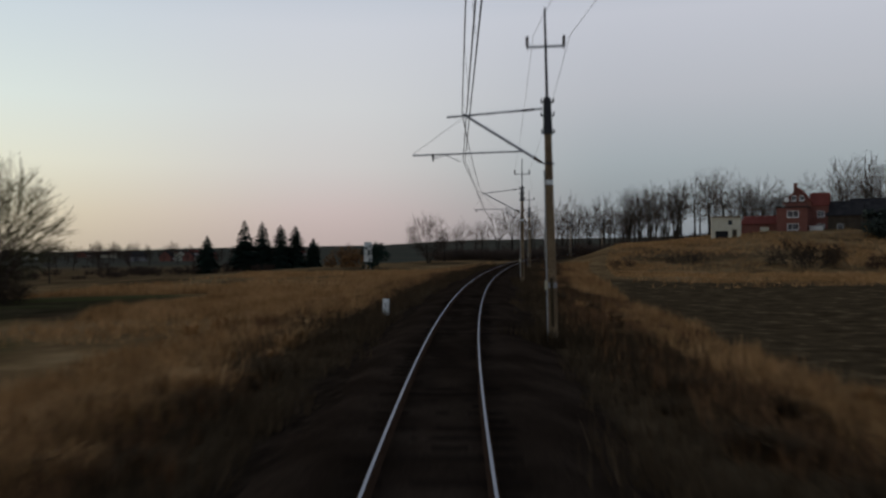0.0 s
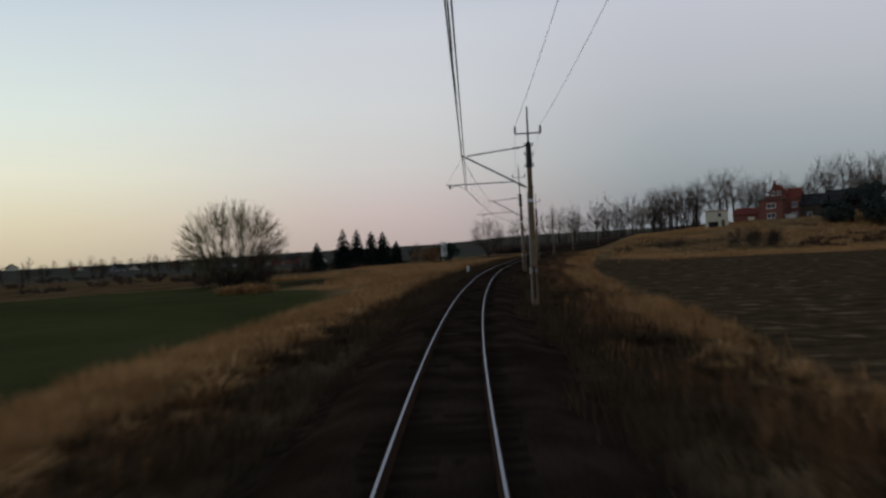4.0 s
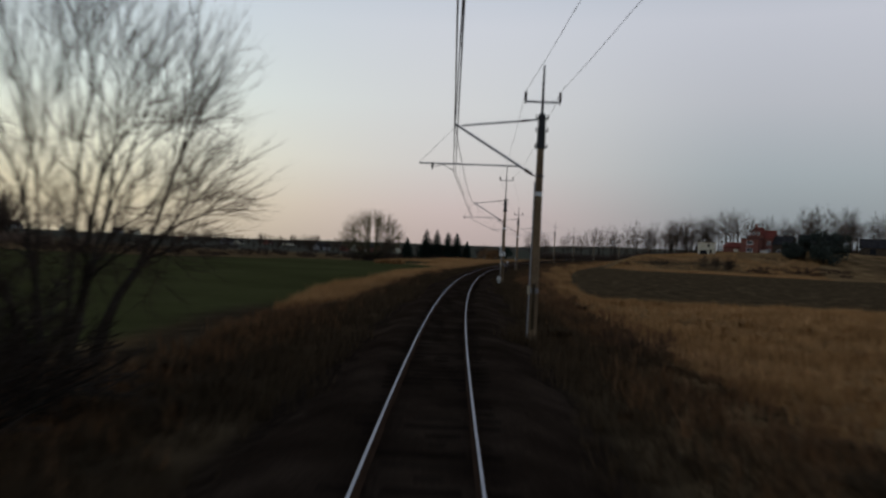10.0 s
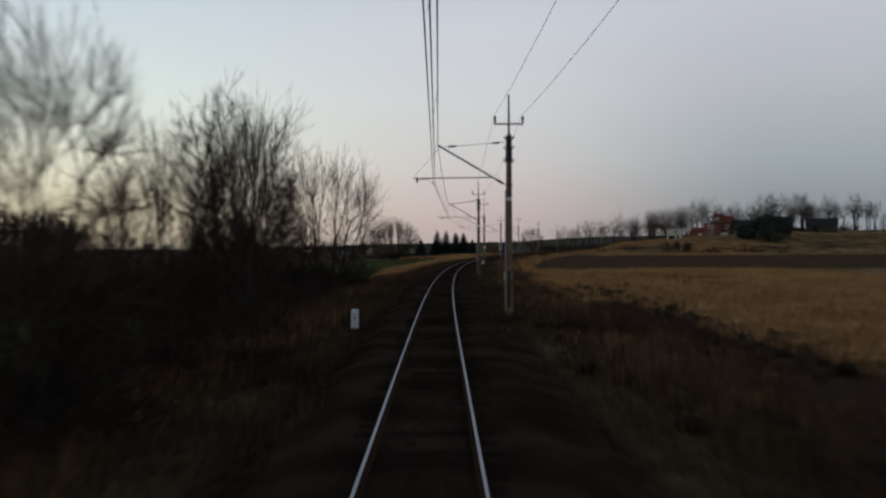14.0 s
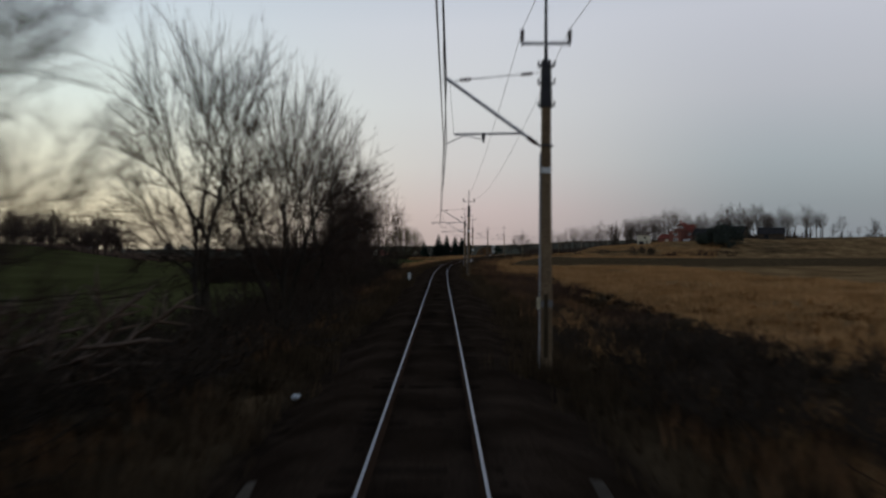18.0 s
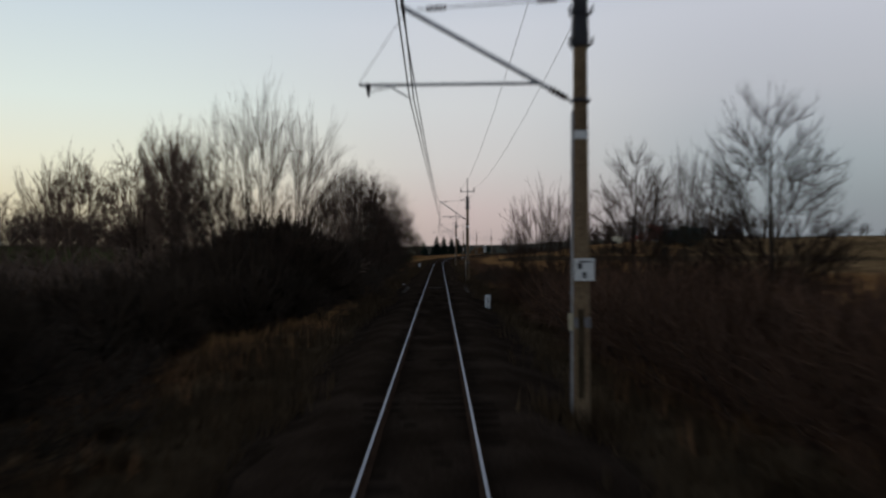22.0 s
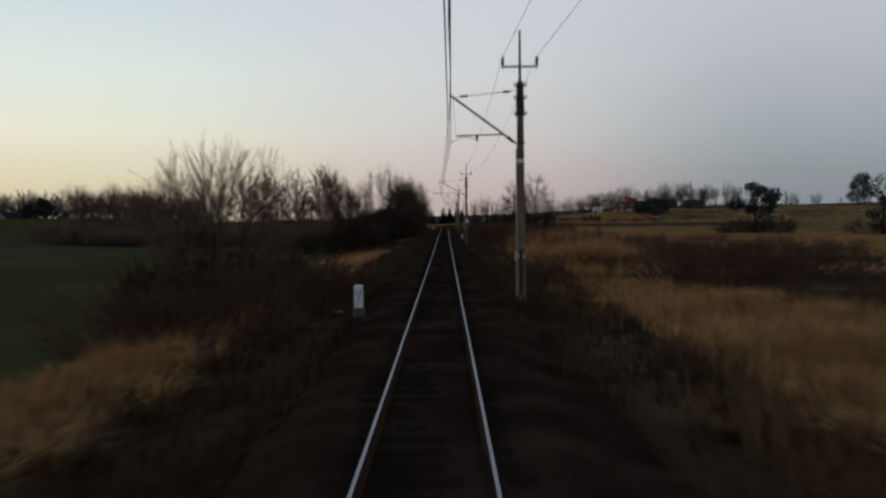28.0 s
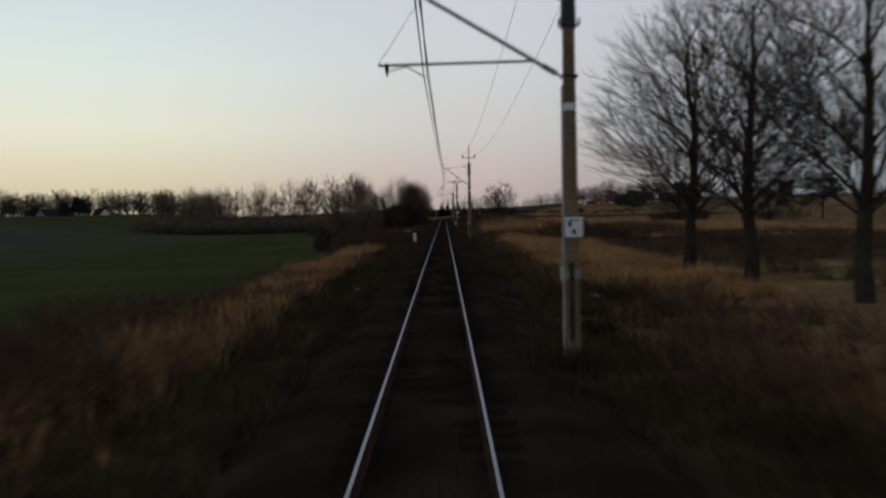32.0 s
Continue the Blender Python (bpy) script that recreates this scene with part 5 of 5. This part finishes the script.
def cream_shed(x, y, turn):
    h = tagged(empty("garage", Matrix.Translation(ground_at(x, y, -0.1)) @ pose(0, 0, 0, 0, 0, turn) @ Matrix.Diagonal((0.86, 0.6, 1, 1))), "cream plastered two-level garage with dark openings on the hillside", "garage")
    g = Geo()
    # front wall in pieces round its openings
    for c, sz in (((-2.9, 0, 1.2), (0.8, 0.3, 2.4)), ((0.9, 0, 1.2), (0.9, 0.3, 2.4)), ((2.85, 0, 1.2), (0.9, 0.3, 2.4)), ((-0.9, 0, 1.95), (3.2, 0.3, 0.9)), ((1.9, 0, 2.1), (1.2, 0.3, 0.6)),
                  ((-1.45, 0, 3.35), (3.7, 0.3, 1.9)), ((2.35, 0, 3.35), (1.9, 0.3, 1.9)), ((0.9, 0, 2.6), (1.2, 0.3, 0.4)), ((0.9, 0, 4.0), (1.2, 0.3, 0.6))):
        g.box(c, sz)
    g.box((-3.2, 2.9, 2.1), (0.3, 5.6, 4.4)); g.box((3.2, 2.9, 2.1), (0.3, 5.6, 4.4)); g.box((0, 5.7, 2.1), (6.4, 0.3, 4.4))
    part("wall", g, M["plaster"], h, "cream plaster wall")
    part("roof", Geo().box((0, 2.8, 4.42), (7.2, 6.6, 0.26)), M["concrete"], h, "flat concrete roof slab")
    part("garage_door", Geo().box((-0.9, 0.1, 0.75), (3.2, 0.08, 1.5)), M["opening"], h, "dark garage doorway")
    part("door", Geo().box((1.9, 0.1, 0.9), (1.1, 0.08, 1.8)), M["timber"], h)
    part("window", Geo().box((0.9, 0.1, 3.25), (1.2, 0.06, 0.9)), M["glass"], h)

def barn(x, y, turn, L=14, W=9, H=3.4, rise=3.2, name="barn", label="dark timber barn behind bare trees on the hill", wall="timber", roof="dark_roof", windows=0, cat="barn", group=""):
    h = tagged(empty(name, Matrix.Translation(ground_at(x, y, -0.3)) @ pose(0, 0, 0, 0, 0, turn)), label, cat, group)
    g = Geo(); gable_block(g, -L / 2, L / 2, -W / 2, W / 2, -1, H, rise, "x"); part("wall", g, M[wall], h)
    g = Geo(); gable_roof(g, -L / 2, L / 2, -W / 2, W / 2, H, rise, along="x"); part("roof", g, M[roof], h)
    part("door", Geo().box((-L * 0.2, -W / 2 - 0.02, 1.2), (2.0, 0.1, 2.5)), M["opening"], h)
    for i in range(windows):
        window_part(h, -L * 0.1 + i * 2.6, -W / 2 - 0.05, 1.7, 1.1, 1.2)
    return h

brick_house(115, 161, -40)
cream_shed(100.8, 156.6, -26)
barn(150, 172, -34)
barn(166, 160, -24, 12, 8, 3, 3)

def fence(x0, y0, x1, y1, n):
    f = tagged(empty("fence", Matrix.Translation(ground_at(x0, y0))), "weathered low board fence on the hill", "fence")
    o = ground_at(x0, y0)
    for i in range(n):
        p = ground_at(x0 + (x1 - x0) * i / (n - 1), y0 + (y1 - y0) * i / (n - 1)) - o
        part("post", Geo().box(p + Vector((0, 0, 0.6)), (0.12, 0.12, 1.3)), M["timber"], f)
        if i < n - 1:
            q = ground_at(x0 + (x1 - x0) * (i + 1) / (n - 1), y0 + (y1 - y0) * (i + 1) / (n - 1)) - o
            for z in (0.5, 1.0):
                part("board", Geo().tube([p + Vector((0, 0, z)), q + Vector((0, 0, z))], 0.09, 4), M["timber"], f)

fence(80, 172, 94, 164, 7)

# village in the valley
for i in range(30):
    a, d = rng.uniform(-58, 2), rng.uniform(480, 980)
    x, y = d * math.sin(radians(a)), 60 + d * math.cos(radians(a))
    barn(x, y, rng.uniform(0, 180), rng.uniform(9, 14), rng.uniform(7, 9), rng.uniform(2.6, 4), rng.uniform(2.5, 3.6), "village_house", "small distant village house in the valley", rng.choice(("grey_wall", "plaster", "grey_wall", "brick")), rng.choice(("roof", "dark_roof", "dark_roof")), 2, "house", "village houses")
FARM = "farm beyond the green field"
barn(-281, 152, 62, 24, 12, 4.2, 4.6, "barn", "long barn with a dark brown roof beyond the field", "grey_wall", "dark_roof", 3, "barn", FARM)
barn(-247, 150, -30, 9, 8, 4.6, 4.0, "farmhouse", "pale gabled farmhouse beyond the field", "plaster", "dark_roof", 2, "house", FARM)
barn(-305, 168, 40, 14, 10, 4.2, 4.4, "barn", "grey farm barn beyond the field", "grey_wall", "dark_roof", 2, "barn", FARM)
for x, y, h in ((-268, 142, 14), (-260, 146, 17), (-254, 141, 13), (-264, 152, 15), (-296, 150, 11)):
    leafy(x, y, h, h * 0.62, int(h * 7), "evergreen_tree", "dark bluish evergreen beside a farmhouse", M["needle"], 0.55, 1500, 0.3, 0.1)
def valley(a, d):
    return -10 + d * math.sin(radians(a)), 95 + d * math.cos(radians(a)), rng.uniform(0.3, 0.8)

scrub("valley_scrub", "dark leafless scrub in the valley", [valley(rng.uniform(-75, 8), rng.uniform(110, 330)) for i in range(150)])
plant("wood_c", -33, 165, 0.5, 20, "bare low tree with a bent crown in the valley")
def far_place(a, d, x=-10, y=65, k0=0.5, k1=1.0):
    return x + d * math.sin(radians(a)), y + d * math.cos(radians(a)), rng.uniform(k0, k1)

scrub("valley_trees", "distant bare trees scattered in the valley", [far_place(rng.uniform(-80, 10), rng.uniform(300, 1000)) for i in range(110)] + [far_place(rng.gauss(rng.choice((-48, -30, -14, 0)), 5), rng.uniform(230, 460), k0=0.4, k1=0.75) for i in range(80)], "twig", "tree_far")
scrub("farm_trees", "distant bare trees behind the farm", [(-175 - i * 1.4 + rng.uniform(-4, 4), 190 + rng.uniform(-20, 60), rng.uniform(1.4, 1.95)) for i in range(230)], "hedge_twig", "tree_far")
scrub("farm_thicket", "dull brown undergrowth below the trees behind the farm", [(-165 - i * 2.4 + rng.uniform(-4, 4), 200 + rng.uniform(-18, 45), rng.uniform(1.1, 1.8)) for i in range(118)], "row_twig")
scrub("farm_hedge", "low dark hedge round the farm", [(-195 - i * 1.9 + rng.uniform(-3, 3), 138 + rng.uniform(-8, 30), rng.uniform(0.5, 1.0)) for i in range(80)], "hedge_twig")
# hedges and copses round the far fields
scrub("far_copse", "distant bare copses beyond the fields", [far_place(rng.uniform(10, 75), rng.uniform(330, 800), 40, -60) for i in range(80)], "twig", "tree_far")
for kind_, x, y, k in (("shrub_b", 89.0, 112.5, 1.2), ("shrub_a", 91.5, 113.5, 1.0), ("shrub_b", 74, 121, 0.6), ("shrub_b", 62, 118, 0.4)):
    plant(kind_, x, y, k, label="dark leafless bush on the hillside below the house", group="bushes on the hillside")

scrub("slope_scrub", "low brown scrub on the slope below the house", [(rng.uniform(98, 132), rng.uniform(104, 124), rng.uniform(0.25, 0.5)) for i in range(24)], "red_twig")
scrub("line_scrub", "dark leafless scrub where the line bends away", [(52 + 46 * i / 70 + rng.uniform(-4, 4), 224 - 12 * i / 70 + rng.uniform(-8, 8), rng.uniform(0.6, 1.1)) for i in range(70)], "hedge_twig")
scrub("valley_copse", "distant bare trees along the valley edge", [far_place(rng.gauss(rng.choice((-19, -14, -10, -7)), 1.2), rng.uniform(430, 680), k0=0.6, k1=1.05) for i in range(56)], "twig", "tree_far")

# ---- concrete cable trough by the track ----
def cable_trough(x0, y0, x1, y1, n):
    r = random.Random(9)
    th = tagged(empty("cable_trough"), "half-buried soil-stained concrete cable trough beside the track", "cable trough")
    slab = Geo().box((0, 0, 0), (0.26, 1.0, 0.12), bevel=0.02).mesh("trough_slab", [M["dirty_concrete"]])
    ang = math.degrees(math.atan2(-(x1 - x0), y1 - y0))
    for i in range(n):
        k = i / (n - 1)
        x, y = x0 + (x1 - x0) * k + r.uniform(-0.05, 0.05), y0 + (y1 - y0) * k
        part("trough_slab", slab, None, th, place=Matrix.Translation(ground_at(x, y, 0.02 + r.uniform(-0.05, 0.03))) @ pose(0, 0, 0, r.uniform(-3, 3), r.uniform(-5, 5), ang + r.uniform(-4, 4)))

cable_trough(2.6, -295, 3.6, -318, 23)

# ---- litter by the track ----
def litter(x, y, w, label, mat):
    r = random.Random(int(x * 100))
    g = Geo()
    rings = []
    for k in range(4):
        a = k / 3
        rings.append([Vector((w * (a - 0.5) + r.uniform(-0.02, 0.02), 0.3 * w * math.cos(2 * math.pi * j / 6) * (0.4 + math.sin(math.pi * a)), 0.05 + 0.05 * math.sin(2 * math.pi * j / 6) * (0.4 + math.sin(math.pi * a)) + r.uniform(0, 0.02))) for j in range(6)])
    g.quad_ring(rings)
    ob = part("litter", g, M[mat], place=Matrix.Translation(ground_at(x, y, 0.06)) @ pose(0, 0, 0, 0, 0, r.uniform(0, 180)))
    tagged(ob, label, "litter")

litter(-2.9, -230.5, 0.24, "crumpled white plastic scrap on the ballast edge", "white")
litter(5.9, -408, 0.7, "pale broken concrete piece in the grass", "mossy_concrete")
litter(-3.4, -405, 0.3, "crumpled white plastic scrap on the bank", "white")
litter(-3.6, -356, 0.5, "pale broken concrete piece beside the distance stone", "mossy_concrete")
litter(3.5, -318.8, 0.4, "pale broken concrete slab piece at the end of the trough", "mossy_concrete")

# ---- grass ----
def grass(name, mat, label, n, place, tall, blades=5, width=0.035, seed=1):
    r = np.random.default_rng(seed)
    x, y, h = place(r, n)
    k = len(x)
    z = ground(x, y)
    bx = np.repeat(x, blades) + r.normal(0, 0.12, k * blades)
    by = np.repeat(y, blades) + r.normal(0, 0.12, k * blades)
    bz = np.repeat(z, blades) - 0.06
    hh = np.repeat(h, blades) * r.uniform(0.55, 1.15, k * blades) * tall
    a, lean = r.uniform(0, 2 * np.pi, k * blades), r.normal(0, 0.28, k * blades) * hh
    la = r.uniform(0, 2 * np.pi, k * blades)
    w = width * r.uniform(0.6, 1.4, k * blades)
    p0 = np.stack([bx - w * np.cos(a), by - w * np.sin(a), bz], -1)
    p1 = np.stack([bx + w * np.cos(a), by + w * np.sin(a), bz], -1)
    t = np.stack([bx + lean * np.cos(la), by + lean * np.sin(la), bz + hh], -1)
    v = np.stack([p0, p1, t], 1).reshape(-1, 3)
    f = np.arange(k * blades * 3).reshape(-1, 3)
    ob = new(name, raw_mesh(name, v, f, [mat]))
    tagged(ob, label, "grass", kind="stuff")

def bank(y0, y1, l0, l1, dense=0.0, size=9.0, seed=0.0, lo=0.5, edge=3.0):
    def place(r, n):
        y = r.uniform(y0, y1, n)
        l = l0 + (l1 - l0) * (r.beta(1.8, 1.8, n) if l1 - l0 < 14 else r.random(n)) + 0.8 * wave(0 * y, y, 5.0, seed + 3) + 0.5 * wave(0 * y, y, 1.7, seed)
        x = np.interp(y, YS, XS) + l / np.cos(np.interp(y, YS, PS))
        keep = wave(x, y, size, seed) + r.normal(0, 0.35, n) > dense
        x, y = x[keep], y[keep]
        h = lo + 0.45 * r.random(len(x)) + 0.25 * wave(x, y, 5.0, 7.0) + 0.35 * wave(x, y, 1.2, 2.0)
        return x, y, np.maximum(h, 0.2)
    return place

TALL = "tall dry tan grass on the bank"
grass("dry_grass", M["grass"], TALL, 20000, bank(-88, -10, -11.4, -6.8, -0.3), 0.95, 6, 0.02, seed=1)
grass("dry_grass", M["grass"], TALL, 15000, bank(-30, 34, -13.5, -5.6, -0.2), 0.9, 6, 0.022, seed=31)
grass("dry_grass", M["grass"], TALL, 17000, bank(38, 82, -24, -5.6, 0.0, 9.0, 1.0), 0.85, 6, 0.025, seed=11)
grass("dry_grass", M["grass"], TALL, 20000, bank(80, 140, -45, -5.6, 0.1, 11.0, 1.0), 0.8, 6, 0.03, seed=13)
grass("dry_grass", M["grass"], TALL, 20000, bank(-412, -308, -9.4, -5.4, -0.1, 6.0), 0.95, 6, 0.02, seed=2)
grass("dry_grass", M["grass"], TALL, 20000, bank(-75, 130, 7.0, 11.2, 0.2, 6.0), 0.85, 6, 0.02, seed=4)
grass("dry_grass", M["grass"], TALL, 36000, bank(-142, -66, 8.5, 48, -0.25), 0.7, 6, 0.022, seed=5)
grass("dry_grass", M["grass"], TALL, 30000, bank(-238, -142, 14, 50, -0.2), 0.7, 6, 0.022, seed=15)
grass("dry_grass", M["grass"], TALL, 8500, bank(-332, -304, 8.4, 16, -0.3), 1.1, 6, 0.02, seed=6)
grass("dry_grass", M["grass"], TALL, 20000, bank(-404, -345, 6.2, 16, -0.3), 1.1, 6, 0.02, seed=17)
grass("dry_grass", M["grass"], "low dry grass in the field", 40000, bank(-330, -180, 14, 75, 0.0, 14.0), 0.6, 5, 0.03, seed=9)
grass("dry_grass", M["grass"], "low dry grass on the hillside", 40000, bank(70, 190, 14, 75, 0.0, 14.0), 0.6, 5, 0.04, seed=10)
grass("dry_grass", M["grass"], "thin dry grass at the end of the thicket", 4500, bank(-277, -256, -8.4, -4.6, 0.0, 4.0), 0.8, 6, 0.02, seed=16)
grass("dry_grass", M["grass"], "thin brown grass below the field", 5000, bank(-258, -206, 5.2, 11, 0.0, 6.0, 2.0), 0.8, 6, 0.02, seed=23)
grass("tall_reeds", M["grass"], "tall pale reeds beside the track", 14500, bank(-327, -302, 6.0, 16, -0.3, 5.0, 5.0), 2.5, 6, 0.02, seed=12)
grass("dry_grass", M["grass"], "tall dry tan grass among brambles", 6000, bank(-436, -410, -10.5, -4.6, 0.1, 3.0), 1.0, 6, 0.02, seed=20)
grass("dry_grass", M["grass"], "tall dry grass beside the cable trough", 4000, bank(-326, -308, 6.6, 13, -0.2, 3.0), 0.95, 6, 0.02, seed=22)
def mast_feet(r, n):
    row = [at(q[0], q[1]) for q in POLES]
    i = r.integers(0, len(row), n)
    x = np.array([p.x for p in row])[i] + r.normal(0, 0.45, n)
    y = np.array([p.y for p in row])[i] + r.normal(0, 0.5, n)
    return x, y, 0.35 + 0.5 * r.random(n)

grass("dark_weeds", M["weed"], "dead dark weeds round the mast feet", 2600, mast_feet, 0.9, 6, 0.018, seed=33)
def tussocks(label, n, y0, y1, l0, l1, size, seed, mat="grass", blades=70):
    """Rounded clumps of grass whose blades arch outwards."""
    r = np.random.default_rng(seed)
    y, l = r.uniform(y0, y1, n), r.uniform(l0, l1, n)
    x = np.interp(y, YS, XS) + l / np.cos(np.interp(y, YS, PS))
    z = ground(x, y)
    k = n * blades
    a, q = r.uniform(0, 2 * np.pi, k), np.sqrt(r.random(k))
    h = np.repeat(size * r.uniform(0.5, 1.3, n), blades)
    bx, by, bz = np.repeat(x, blades) + 0.35 * h * q * np.cos(a), np.repeat(y, blades) + 0.35 * h * q * np.sin(a), np.repeat(z, blades) - 0.06
    up, out = h * r.uniform(0.6, 1.0, k) * (1 - 0.35 * q), h * (0.15 + 0.55 * q) * r.uniform(0.5, 1.2, k)
    w = 0.018 * r.uniform(0.6, 1.4, k)
    s0 = np.stack([-np.sin(a) * w, np.cos(a) * w, 0 * w], -1)
    root = np.stack([bx, by, bz], -1)
    mid = np.stack([bx + 0.4 * out * np.cos(a), by + 0.4 * out * np.sin(a), bz + 0.75 * up], -1)
    tip = np.stack([bx + 1.3 * out * np.cos(a), by + 1.3 * out * np.sin(a), bz + 0.8 * up], -1)
    v = np.stack([root - s0, root + s0, mid + 0.7 * s0, mid - 0.7 * s0, tip], 1).reshape(-1, 3)
    i = np.arange(k)[:, None] * 5
    f = np.concatenate([i + [0, 1, 2], i + [0, 2, 3], i + [3, 2, 4]])
    tagged(new("grass_tussocks", raw_mesh("grass_tussocks", v, f, [M[mat]])), label, "grass", kind="stuff")

TUFT = "pale arching tussocks of dry grass on the bank"
tussocks(TUFT, 170, -40, 10, -9.5, -5.6, 1.0, 41)
tussocks(TUFT, 180, 10, 80, -13, -5.6, 1.0, 49)
tussocks(TUFT, 180, -90, -40, -9.6, -6.5, 0.95, 42)
tussocks(TUFT, 170, -75, 110, 6, 11, 0.7, 43)
tussocks(TUFT, 380, -240, -66, 12, 28, 0.9, 44)
tussocks(TUFT, 280, -412, -308, -9.2, -5.2, 0.95, 45)
tussocks(TUFT, 260, -402, -347, 6, 15, 1.1, 46)
tussocks("pale rounded mound of dry grass in front of the willow", 34, 37, 43, -31.3, -26.5, 1.5, 50, blades=110)
tussocks("dark clumps of dead weeds", 500, -440, 60, 4, 9, 0.75, 47, "weed")
tussocks("dark clumps of dead weeds", 500, -440, 60, -8, -4, 0.75, 48, "weed")
tussocks("dark clumps of dead weeds below the field", 620, -226, -120, 7, 14.5, 0.7, 51, "weed")
grass("rusty_weeds", M["rust_weed"], "rust-brown dead weeds along the bank", 30000, bank(-470, 130, 4.2, 11.0, -0.1, 4.0, 6.0), 0.8, 6, 0.02, seed=18)
grass("rusty_weeds", M["rust_weed"], "rust-brown dead weeds along the bank", 30000, bank(-470, 130, -11.0, -4.4, -0.1, 4.0, 8.0), 0.8, 6, 0.02, seed=19)
grass("dark_weeds", M["weed"], "dead dark weeds along the line", 60000, bank(-470, 130, 2.5, 9.0, -0.3, 6.0, 2.0), 0.6, 6, 0.02, seed=7)
grass("dark_weeds", M["weed"], "dead dark weeds along the line", 60000, bank(-470, 130, -9, -2.6, -0.3, 6.0, 4.0), 0.65, 6, 0.02, seed=8)
